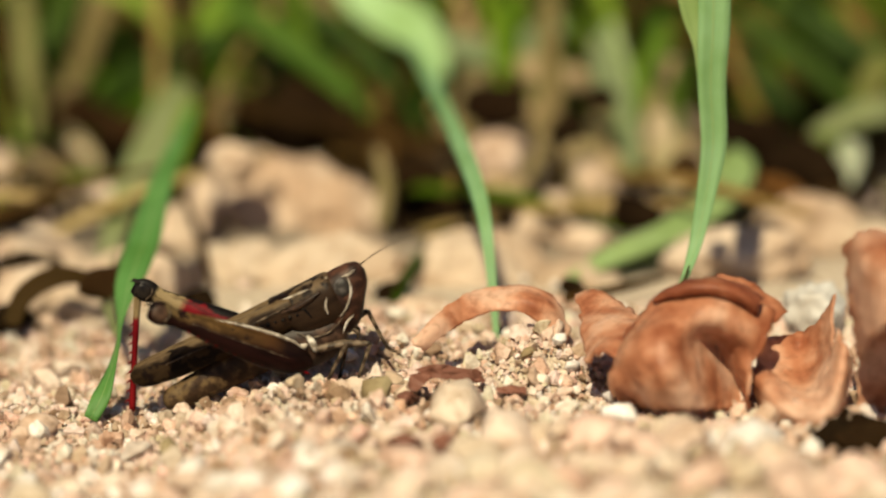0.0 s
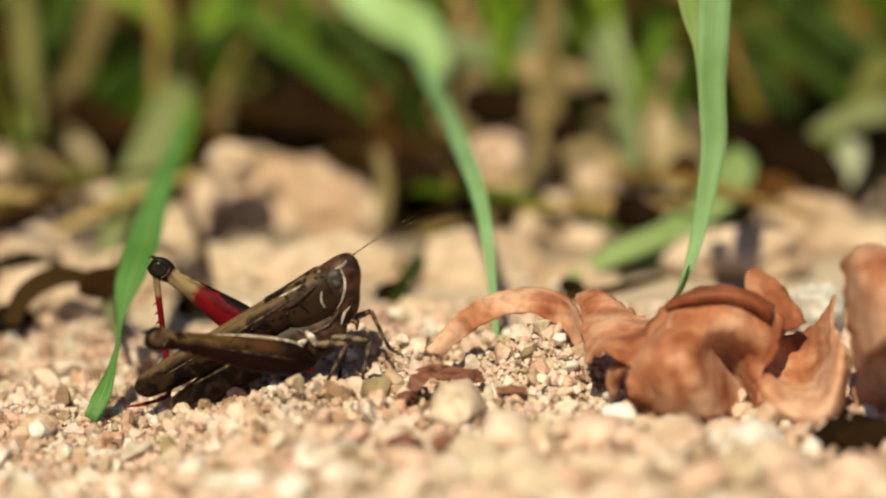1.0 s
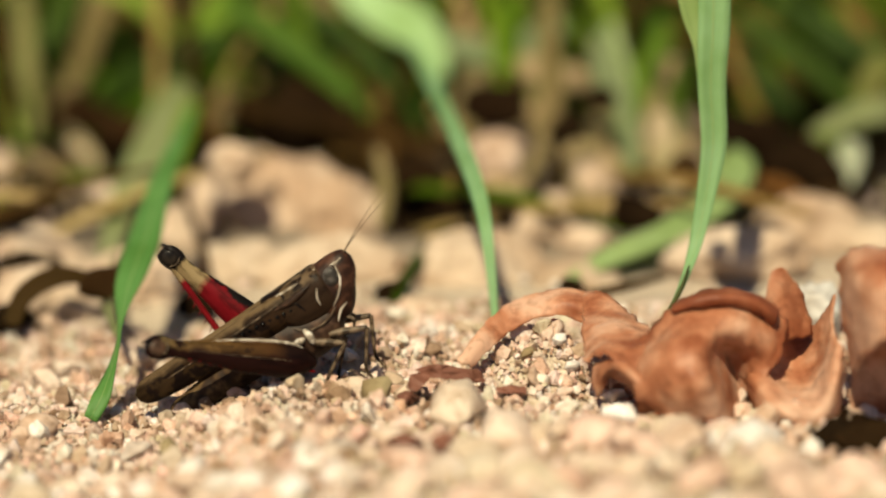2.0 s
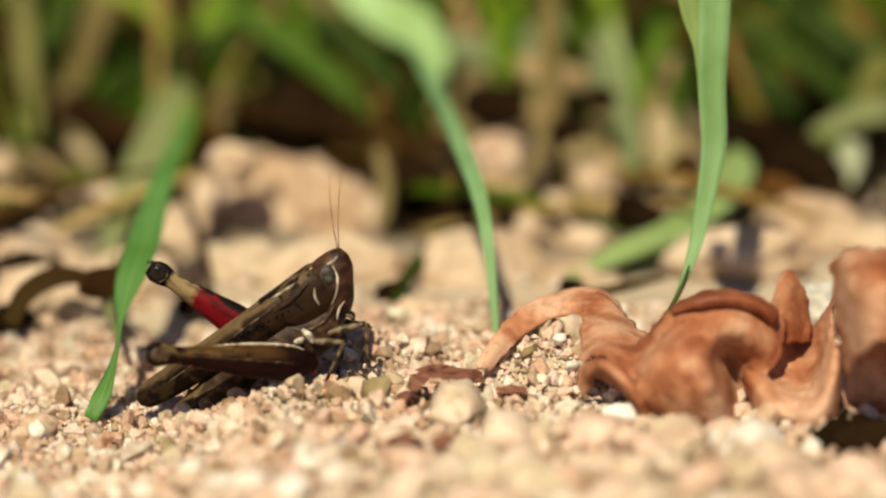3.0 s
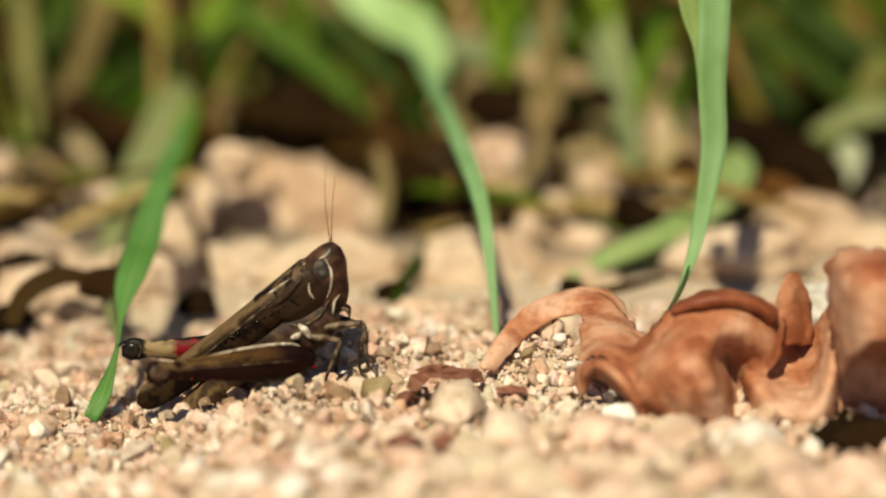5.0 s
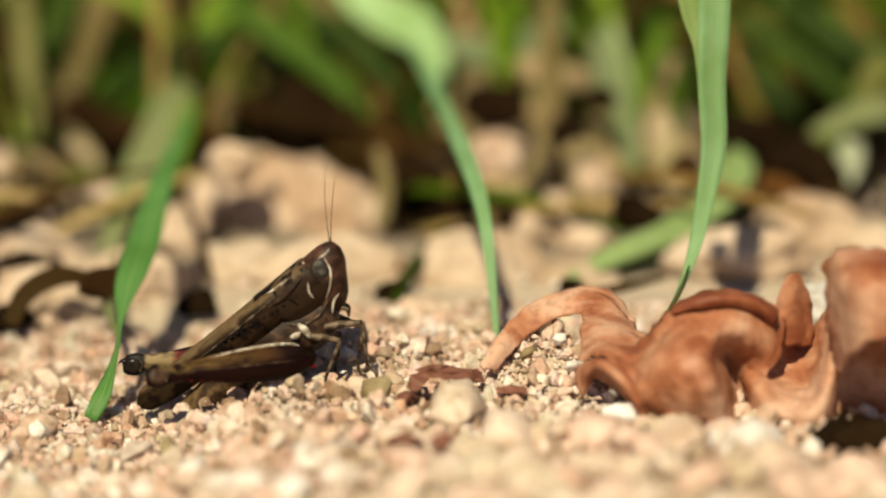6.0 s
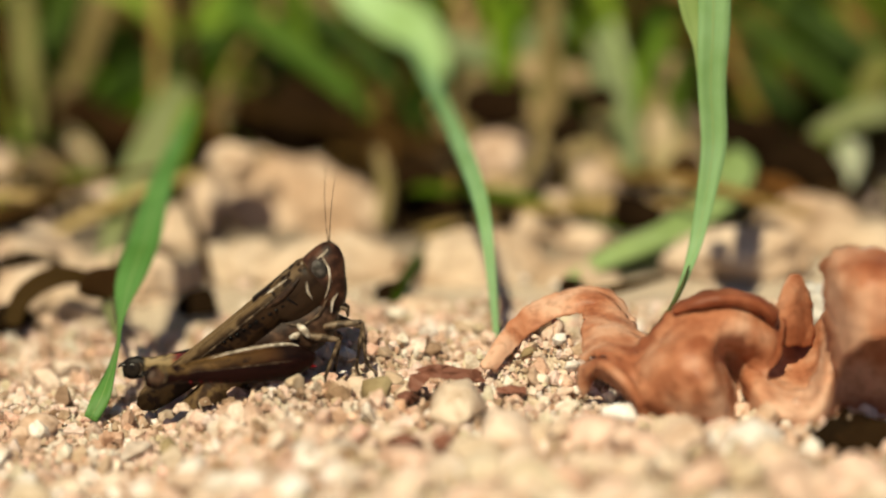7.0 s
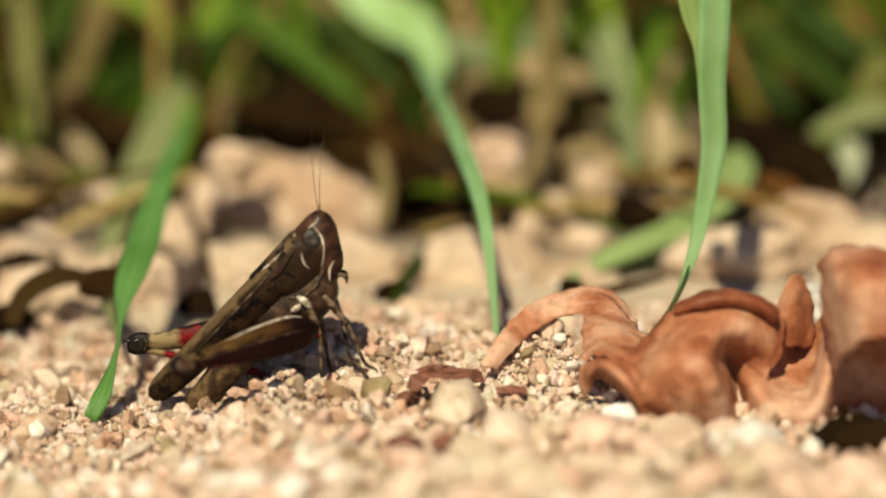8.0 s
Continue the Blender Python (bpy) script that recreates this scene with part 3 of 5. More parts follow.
for k, (place, size) in enumerate([
        (V(-25.07, 100.00, 0.70), (27, 18, 17)), (V(-31.39, 108.00, 4.29), (14, 12, 9)), (V(-15.80, 92.00, 1.25), (13, 12, 12)), (V(-15.04, 62.00, -0.02), (20, 14, 9)), (V(-28.55, 66.00, -0.90), (14, 12, 8)), (V(4.32, 60.00, -0.36), (20, 13, 11)),
        (V(11.04, 125.00, 2.84), (12, 10, 10)), (V(26.65, 112.00, -0.40), (12, 9, 11)), (V(17.06, 90.00, 0.80), (9, 8, 9)), (V(27.45, 90.00, -0.22), (10, 8, 7)), (V(-58.41, 76.00, -1.63), (14, 12, 8)), (V(-51.41, 100.00, 1.05), (13, 10, 8)), (V(-72.04, 130.00, 0.06), (9, 9, 10)), (V(-52.00, 50.00, -1.19), (16, 12, 8)),
        (V(40.48, 60.00, 2.40), (18, 10, 8)), (V(51.76, 80.00, 1.83), (15, 10, 10)), (V(13.68, 84.00, -0.68), (9, 9, 9)), (V(22.85, 100.00, -0.52), (11, 10, 16)), (V(-1.75, 40.00, -1.10), (9, 8, 5)),
        (V(-41.96, 60.00, -1.15), (14, 12, 9)), (V(60.80, 80.00, -0.67), (15, 10, 8)), (V(30.17, 84.00, -1.52), (18, 10, 8)), (V(17.98, 56.00, -0.25), (12, 9, 6)),
        (V(38.42, 140.00, 1.10), (11, 9, 18)), (V(-39.25, 86.00, -0.25), (12, 9, 10)), (V(38.18, 90.00, -1.08), (12, 10, 9))]):
    clod(place, size, k * 3.7, "pale tan lump of dry earth on the ground")
for k, (place, size) in enumerate([(V(8.72, 104.00, 8.36), (9, 8, 10)), (V(22.31, 92.00, 4.93), (7, 6, 10)), (V(12.22, 78.00, 1.83), (4, 4, 6)), (V(20.04, 80.00, 0.16), (8, 7, 6)), (V(43.57, 66.00, 0.70), (12, 9, 7)), (V(34.54, 108.00, 8.99), (5, 5, 9)), (V(-30.61, 84.00, 11.03), (7, 6, 6)), (V(50.69, 84.00, 1.43), (8, 7, 7))]):
    clod(place, size, k * 2.9 + 140, "pale sunlit lump of dry earth among straw", M_PEBBLE if k == 0 else M_CLOD)


def red_stone(place, size, seed, turn):
    """Rough angular stone with flat broken faces; size (mm) in x, y, z."""
    bm = hull_stone(seed, 11)
    bmesh.ops.subdivide_edges(bm, edges=bm.edges[:], cuts=2, use_grid_fill=True)
    for v in bm.verts:
        v.co += Vector((noise.noise(v.co * 4 + Vector((seed, 0, 0))), noise.noise(v.co * 4 + Vector((0, seed, 0))), noise.noise(v.co * 4 + Vector((0, 0, seed))))) * 0.1
        v.co = Vector((v.co.x * size[0], v.co.y * size[1], v.co.z * size[2])) * MM
    ob = part("red_stone", bm, M_REDSTONE, smooth=False)
    ob.matrix_basis = Matrix.Translation(place) @ pose(0, 0, 0, *turn)
    return tagged(ob, "dark red-brown rough stone half sunk in sand", "stone", "red stones on the sand")


red_stone(V(0.38, -5.00, 3.55), (7.5, 4.0, 3.2), 3, (0, 10, 10))
red_stone(V(-2.25, -6.00, 2.53), (5.0, 3.4, 3.8), 8, (10, -20, 50))
red_stone(V(-3.99, -7.00, 0.99), (4.6, 3, 2.6), 12, (0, 12, 90))
red_stone(V(3.21, -4.00, 2.77), (3.6, 3, 2.4), 27, (0, 30, 10))
red_stone(V(-5.84, -8.00, 0.50), (3.6, 3, 2.0), 17, (6, 0, 140))
red_stone(V(7.56, -6.00, 1.62), (3.8, 2.8, 2.2), 15, (0, 5, 20))
red_stone(V(0.06, -28.00, 2.12), (4.6, 3.0, 2.6), 19, (0, 5, 70))
red_stone(V(-4.18, -26.00, 1.89), (4.6, 3.0, 2.4), 23, (0, 5, 0))
clod(V(45.28, 24.00, 2.75), (7.6, 7, 8), 91.0, "white and grey quartz stone behind the leaf", M_GREY_QUARTZ, "quartz_stone")


# ---- grass ----
def blade(points, widths, facing, mat, label, name="grass_blade", fold=0.12, rib=False):
    bm = ribbon(points, widths, facing, 40, fold)
    ob = tagged(part(name, bm, mat), label, "grass blade", "single grass blades")
    if rib:
        part("midrib", tube(points, [w * 0.02 * MM for w in widths], 6, steps=40), M_BLADE_PALE, ob, "paler raised midrib")
    return ob


TO_EYE = Vector((0, -1, 0.15))
tall = blade([V(22.77, 3.00, 4.63), V(24.97, 5.00, 6.33), V(27.53, 9.00, 9.73), V(29.60, 13.00, 14.23), V(30.99, 15.00, 20.58), V(31.64, 16.00, 25.78), V(31.33, 17.00, 32.31), V(31.54, 18.00, 39.48), V(31.73, 20.00, 52.45)],
      [0.4, 0.55, 0.85, 1.6, 2.4, 3.2, 3.6, 3.9, 4.0], [Vector((-0.9, -0.6, 0)), Vector((-0.5, -0.9, 0)), Vector((0.3, -1, 0)), Vector((0.1, -1, 0.1))], M_BLADE,
      "tall blue-green grass blade bending up from sand", rib=True)
part("stem", tube([V(22.61, 2.60, 4.60), V(24.78, 4.40, 6.48), V(26.35, 6.40, 8.26), V(27.52, 8.20, 10.04), V(28.56, 10.00, 12.19)], [0.30 * MM, 0.30 * MM, 0.29 * MM, 0.24 * MM, 0.1 * MM], 8, steps=20), M_STEM, tall, "dark brownish-green stem at the blade's foot")
blade([V(30.63, 15.50, 21.16), V(30.41, 17.00, 28.97), V(30.03, 18.00, 36.16), V(28.93, 18.50, 40.75), V(27.38, 19.00, 47.94)], [0.4, 0.7, 1.5, 2.6, 3.0], Vector((0.3, -1, 0.1)), M_BLADE_PALE,
      "pale inner grass blade sheathed by a taller one")
blade([V(6.47, 16.00, -0.87), V(6.22, 18.00, 4.20), V(5.59, 22.00, 10.95), V(4.71, 28.00, 16.04), V(2.96, 42.00, 19.21), V(0.46, 66.00, 21.29), V(-2.41, 92.00, 23.10), V(-5.10, 108.00, 25.21)],
      [0.6, 0.9, 1.4, 1.9, 2.2, 2.1, 1.9, 1.2], [Vector((-0.5, -0.8, 0.2)), Vector((-0.2, -0.9, 0.4)), Vector((0.1, -0.8, 0.6))], M_BLADE,
      "green grass blade arching backward over the sand", rib=True)
blade([V(-39.96, 0.00, -3.45), V(-38.61, 2.00, -0.68), V(-37.73, 7.00, 2.82), V(-37.86, 12.00, 4.62), V(-38.02, 22.00, 7.10), V(-37.42, 34.00, 10.19), V(-37.40, 47.00, 12.74), V(-36.99, 64.00, 15.75), V(-35.96, 86.00, 18.99)],
      [1.6, 2.2, 1.5, 1.0, 3.4, 4.2, 3.6, 2.6, 0.8], [Vector((0.2, -1, 0.2)), Vector((-0.7, -0.7, 0.1)), Vector((-0.1, -0.9, 0.3)), Vector((-0.1, -0.9, 0.3)), Vector((0, -0.9, 0.3))], M_BLADE_DEEP,
      "green grass blade twisted above its base on the sand", fold=0.07, rib=True)
blade([V(-17.56, 150.00, 31.29), V(-12.88, 146.00, 27.44), V(-7.89, 142.00, 25.16), V(-2.97, 136.00, 22.34), V(0.09, 126.00, 17.86)], [4.0, 6.5, 8.2, 6.4, 1.8], Vector((-0.25, -0.8, 0.75)), M_BLADE_SUN_TINT, "broad pale green blade, sunlight put into its colour, across the turf")
blade([V(-39.02, 17.00, 2.36), V(-43.12, 40.00, 1.89), V(-45.88, 66.00, 2.30), V(-46.64, 92.00, 4.93), V(-44.74, 112.00, 9.64), V(-43.13, 128.00, 14.17), V(-42.97, 134.00, 15.80)], [0.9, 2.6, 4.0, 5.0, 6.0, 5.6, 3.4], [Vector((-0.3, -1, 0.2)), Vector((0.2, -0.9, 0.5))], M_BLADE_FADED,
      "pale faded grass blade beside a darker one")
blade([V(17.01, 52.00, 1.28), V(23.41, 58.00, 3.06), V(30.97, 66.00, 4.30), V(38.22, 76.00, 6.34), V(42.74, 88.00, 8.64), V(43.82, 98.00, 10.96)], [1.4, 3.4, 4.2, 5.6, 6.2, 1.6], Vector((-0.3, -0.8, 0.6)), M_BLADE_PALE,
      "pale green grass blade lying low over the ground")
blade([V(17.03, 150.00, 2.28), V(17.39, 156.00, 11.15), V(17.86, 160.00, 20.46), V(18.57, 170.00, 31.24)], [3.0, 4.6, 4.6, 4.0], TO_EYE, M_TURF_DRY, "pale yellowing grass stem standing upright")
blade([V(29.41, 120.00, 0.99), V(29.13, 124.00, 8.55), V(28.79, 130.00, 16.84), V(27.41, 136.00, 25.31)], [2.0, 3.4, 3.4, 2.0], TO_EYE, M_BLADE_PALE, "pale green upright grass blade")
blade([V(36.65, 165.00, 0.74), V(35.74, 168.00, 9.39), V(36.90, 172.00, 18.97), V(39.08, 176.00, 28.64)], [2.0, 3.4, 3.4, 2.0], TO_EYE, M_GRASS, "green upright grass blade")
blade([V(43.91, 90.00, 4.04), V(42.40, 92.00, 7.06), V(40.64, 96.00, 10.62)], [3.0, 4.0, 0.8], TO_EYE, M_BLADE_PALE, "pale green broad blade base")
blade([V(58.94, 120.00, 9.21), V(64.89, 124.00, 11.12), V(72.07, 130.00, 11.74), V(80.62, 140.00, 10.66)], [2.0, 3.6, 4.4, 4.0], Vector((0, -0.8, 0.6)), M_BLADE_FADED, "pale green grass blade leaning sideways")
blade([V(61.71, 105.00, 3.78), V(62.52, 108.00, 6.78), V(63.93, 112.00, 9.64)], [1.6, 4.4, 3.0], TO_EYE, M_BLADE_WHITE, "pale green broad blade base")
blade([V(-60.40, 125.00, 8.84), V(-57.32, 122.00, 6.59), V(-54.87, 120.00, 3.73)], [2.2, 2.6, 2.0], TO_EYE, M_STRAW_PALE, "short dry straw fragment")
blade([V(-1.44, 180.00, 11.25), V(6.76, 178.00, 14.31), V(14.88, 176.00, 13.97), V(22.86, 172.00, 11.86)], [4.0, 5.0, 5.0, 3.0], Vector((0, -0.8, 0.6)), M_STRAW_TAN, "dry straw blade lying across the turf")
blade([V(35.20, 150.00, 14.95), V(35.94, 146.00, 8.77), V(37.16, 142.00, 1.71), V(37.36, 138.00, -2.37)], [3.0, 4.0, 4.0, 2.0], TO_EYE, M_STRAW_TAN, "dry straw-coloured blade bending down")
blade([V(20.57, 105.00, -4.19), V(22.51, 110.00, 2.85), V(24.72, 116.00, 9.87), V(25.81, 124.00, 19.51)], [3.0, 3.5, 3.5, 2.0], TO_EYE, M_STRAW_TAN, "dry straw-coloured grass stem standing upright")
blade([V(-9.94, 105.00, -4.19), V(-9.15, 110.00, 2.85), V(-8.36, 116.00, 8.97), V(-10.32, 124.00, 13.13)], [1.5, 2.0, 2.0, 1.0], TO_EYE, M_STRAW, "thin dry brown stem")
blade([V(-31.40, 56.00, -0.25), V(-32.67, 62.00, 2.36), V(-34.71, 70.00, 4.69), V(-37.78, 80.00, 8.45)], [0.8, 1.1, 1.1, 0.7], TO_EYE, M_STRAW, "thin dry brown stem")
blade([V(-6.84, 40.00, -1.10), V(-4.79, 50.00, 1.88), V(-1.47, 62.00, 3.94), V(1.27, 72.00, 4.28)], [1.2, 1.6, 1.6, 0.8], TO_EYE, M_GRASS, "thin dark grass stem leaning over the ground")
blade([V(-54.37, 33.00, -0.51), V(-53.14, 37.00, 2.43), V(-49.58, 40.00, 4.12), V(-44.94, 42.00, 3.52)], [2.0, 2.8, 2.8, 1.4], Vector((0, -0.9, 0.3)), M_TWIG, "dark brown dead blade arched over the ground")
blade([V(12.71, 38.00, 0.87), V(18.58, 40.00, 1.74), V(24.68, 44.00, 2.09), V(29.43, 48.00, 2.33)], [0.8, 1.3, 1.2, 0.6], TO_EYE, M_STRAW, "thin dark twig lying over the sand")
blade([V(51.70, 170.00, 23.24), V(60.37, 166.00, 16.71), V(68.93, 162.00, 10.27), V(76.64, 160.00, 6.58)], [3.0, 4.0, 3.6, 2.0], Vector((0, -0.8, 0.6)), M_TURF, "green grass blade drooping to the ground")
blade([V(-68.51, 160.00, 7.58), V(-58.21, 165.00, 10.83), V(-47.71, 170.00, 13.35), V(-36.09, 176.00, 13.86)], [3.0, 5.0, 5.0, 3.0], Vector((0, -0.8, 0.6)), M_TURF, "green grass blade arching over the turf")
blade([V(-30.07, 150.00, 23.63), V(-23.17, 145.00, 17.56), V(-17.40, 142.00, 12.26), V(-13.58, 140.00, 8.28)], [5.0, 6.0, 4.5, 2.0], Vector((0, -0.8, 0.6)), M_TURF, "green grass blade drooping to the ground")
UPWARD = Vector((0.1, -0.9, 0.5))
for points, widths, mat, label in (
        ([V(-68.19, 140.00, 4.94), V(-70.09, 146.00, 16.47), V(-71.77, 152.00, 29.17)], [2.0, 3.4, 3.0], M_TURF_DRY, "olive green upright grass blade"),
        ([V(-66.02, 150.00, 7.66), V(-61.32, 153.00, 17.45), V(-58.80, 158.00, 27.55)], [2.5, 4.0, 4.5], M_STRAW_TAN, "dry straw-coloured grass stem standing upright"),
        ([V(-48.04, 150.00, 13.01), V(-41.53, 154.00, 20.24), V(-37.05, 160.00, 28.31)], [2.0, 5.0, 5.0], M_TURF, "green grass blade leaning over the turf"),
        ([V(-21.46, 146.00, 3.93), V(-25.91, 150.00, 11.55), V(-30.53, 156.00, 20.96)], [2.0, 4.0, 3.0], M_TURF_DRY, "yellowing green grass blade"),
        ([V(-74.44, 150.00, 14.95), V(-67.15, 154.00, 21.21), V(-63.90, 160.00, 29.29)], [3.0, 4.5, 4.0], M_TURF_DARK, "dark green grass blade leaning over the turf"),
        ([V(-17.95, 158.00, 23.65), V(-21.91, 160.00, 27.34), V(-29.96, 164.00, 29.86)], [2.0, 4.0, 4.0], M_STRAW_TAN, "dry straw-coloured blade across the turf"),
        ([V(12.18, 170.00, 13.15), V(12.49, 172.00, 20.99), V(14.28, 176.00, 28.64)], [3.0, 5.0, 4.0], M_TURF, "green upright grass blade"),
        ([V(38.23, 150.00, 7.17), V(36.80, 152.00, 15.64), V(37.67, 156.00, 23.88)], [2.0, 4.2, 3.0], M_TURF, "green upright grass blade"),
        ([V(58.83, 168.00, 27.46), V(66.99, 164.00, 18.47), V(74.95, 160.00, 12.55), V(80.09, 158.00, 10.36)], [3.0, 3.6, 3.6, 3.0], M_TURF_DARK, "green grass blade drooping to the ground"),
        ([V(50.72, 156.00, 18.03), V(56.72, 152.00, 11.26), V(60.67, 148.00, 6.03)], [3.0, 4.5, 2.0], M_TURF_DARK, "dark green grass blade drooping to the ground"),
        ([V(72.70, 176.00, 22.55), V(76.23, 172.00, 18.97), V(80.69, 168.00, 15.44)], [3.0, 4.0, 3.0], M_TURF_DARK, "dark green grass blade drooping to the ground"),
        ([V(73.52, 140.00, 19.19), V(69.82, 138.00, 13.81), V(66.86, 136.00, 8.92)], [4.0, 4.0, 2.0], M_TURF_DRY, "pale olive grass blade bending down"),
        ([V(-39.68, 92.00, 8.76), V(-38.93, 98.00, 13.28), V(-37.73, 104.00, 17.08)], [2.0, 3.2, 2.0], M_TURF, "short yellow-green grass blade"),
        ([V(-36.13, 128.00, 6.95), V(-35.85, 132.00, 10.96), V(-35.29, 136.00, 14.57)], [1.6, 2.4, 2.0], M_STRAW_TAN, "short dry stem behind a clod")):
    blade(points, widths, UPWARD, mat, label)


for points, widths, mat, label in (
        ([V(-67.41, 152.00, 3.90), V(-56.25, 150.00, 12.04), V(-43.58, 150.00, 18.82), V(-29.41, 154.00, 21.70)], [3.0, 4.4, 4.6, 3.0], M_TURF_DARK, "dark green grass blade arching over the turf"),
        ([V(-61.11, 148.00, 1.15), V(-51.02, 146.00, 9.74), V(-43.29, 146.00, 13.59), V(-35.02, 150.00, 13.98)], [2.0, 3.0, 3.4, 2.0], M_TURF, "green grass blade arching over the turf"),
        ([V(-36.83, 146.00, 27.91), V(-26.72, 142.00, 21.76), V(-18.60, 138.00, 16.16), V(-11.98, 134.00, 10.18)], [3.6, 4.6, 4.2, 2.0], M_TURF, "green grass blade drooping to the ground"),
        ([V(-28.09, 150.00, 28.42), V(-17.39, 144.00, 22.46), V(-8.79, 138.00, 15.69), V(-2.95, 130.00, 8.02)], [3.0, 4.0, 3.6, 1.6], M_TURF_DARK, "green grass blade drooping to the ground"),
        ([V(-8.97, 84.00, 1.85), V(-8.55, 92.00, 6.21), V(-9.90, 100.00, 10.79)], [1.6, 2.2, 1.2], M_STRAW_TAN, "dry straw-coloured stem leaning over the ground"),
        ([V(2.77, 118.00, 8.63), V(3.44, 124.00, 13.13), V(6.05, 130.00, 18.22)], [2.6, 3.6, 3.0], M_STRAW_TAN, "short dry stem behind a clod"),
        ([V(17.13, 122.00, 31.47), V(16.50, 118.00, 23.91), V(16.93, 114.00, 16.90), V(14.90, 108.00, 10.32)], [2.6, 3.2, 4.0, 3.0], M_STRAW_TAN, "tan dry grass stem standing upright"),
        ([V(9.94, 100.00, 4.72), V(13.54, 106.00, 8.89), V(15.90, 112.00, 14.09)], [4.0, 5.0, 3.0], M_STRAW_TAN, "dry straw-coloured blade leaning on a clod"),
        ([V(20.33, 78.00, 0.58), V(21.66, 88.00, 5.27), V(20.91, 98.00, 9.41), V(25.30, 108.00, 14.72)], [5.0, 5.6, 4.4, 2.4], M_STRAW_TAN, "dry straw-coloured blade bending down"),
        ([V(24.84, 124.00, 24.95), V(26.21, 116.00, 17.94), V(28.10, 110.00, 11.75), V(29.05, 104.00, 6.61)], [3.4, 5.2, 4.8, 3.0], M_STEM_GREY, "dull grey-green grass blade standing upright"),
        ([V(-0.37, 134.00, 22.78), V(6.07, 132.00, 20.72), V(13.35, 130.00, 22.55), V(19.71, 130.00, 26.03)], [3.0, 5.0, 5.0, 3.0], M_STEM_GREY, "dull grey-green grass blade lying across"),
        ([V(15.49, 60.00, 0.43), V(22.93, 62.00, 0.78), V(30.84, 64.00, 1.53), V(36.52, 66.00, 0.54)], [1.6, 2.6, 2.4, 1.2], M_STEM_GREY, "dull grey-green grass blade lying low"),
        ([V(10.87, 122.00, 18.88), V(10.36, 128.00, 24.45), V(12.04, 134.00, 30.16)], [2.0, 3.4, 3.0], M_TURF, "green upright grass blade"),
        ([V(36.83, 100.00, 9.06), V(35.98, 106.00, 15.03), V(37.02, 114.00, 21.78)], [1.4, 2.2, 1.6], M_TURF_DARK, "thin green upright grass blade"),
        ([V(34.11, 122.00, 25.20), V(31.49, 118.00, 18.55), V(30.14, 114.00, 11.99)], [2.2, 3.0, 2.0], M_TURF, "green upright grass blade"),
        ([V(33.21, 104.00, 15.35), V(33.30, 98.00, 10.27), V(34.47, 92.00, 5.36)], [3.0, 4.4, 3.0], M_STRAW_PALE, "short pale straw fragment"),
        ([V(48.23, 140.00, 25.77), V(57.20, 136.00, 20.19), V(67.02, 132.00, 12.83)], [2.4, 3.6, 3.0], M_TURF_DARK, "green grass blade drooping to the ground"),
        ([V(58.91, 150.00, 26.51), V(66.09, 146.00, 22.21), V(74.57, 142.00, 17.97)], [3.0, 4.0, 3.0], M_TURF_DARK, "green grass blade drooping to the ground"),
        ([V(47.09, 96.00, 6.33), V(51.36, 96.00, 5.03), V(55.41, 94.00, 1.97)], [2.0, 3.0, 2.0], M_LEAFLITTER, "rust-brown dead blade on the dark litter")):
    blade(points, widths, UPWARD, mat, label)


def arch(r, base, length, heading, droop):
    """Points of a blade that rises from base, leans along heading and droops at its end."""
    h = length
    out = Vector((math.cos(heading), math.sin(heading), 0))
    return [base, base + out * h * 0.16 * droop + Vector((0, 0, h * 0.42)), base + out * h * 0.5 * droop + Vector((0, 0, h * 0.66)),
            base + out * h * 0.9 * droop + Vector((0, 0, h * (0.72 - 0.25 * droop))), base + out * h * 1.15 * droop + Vector((0, 0, h * (0.62 - 0.55 * droop)))]


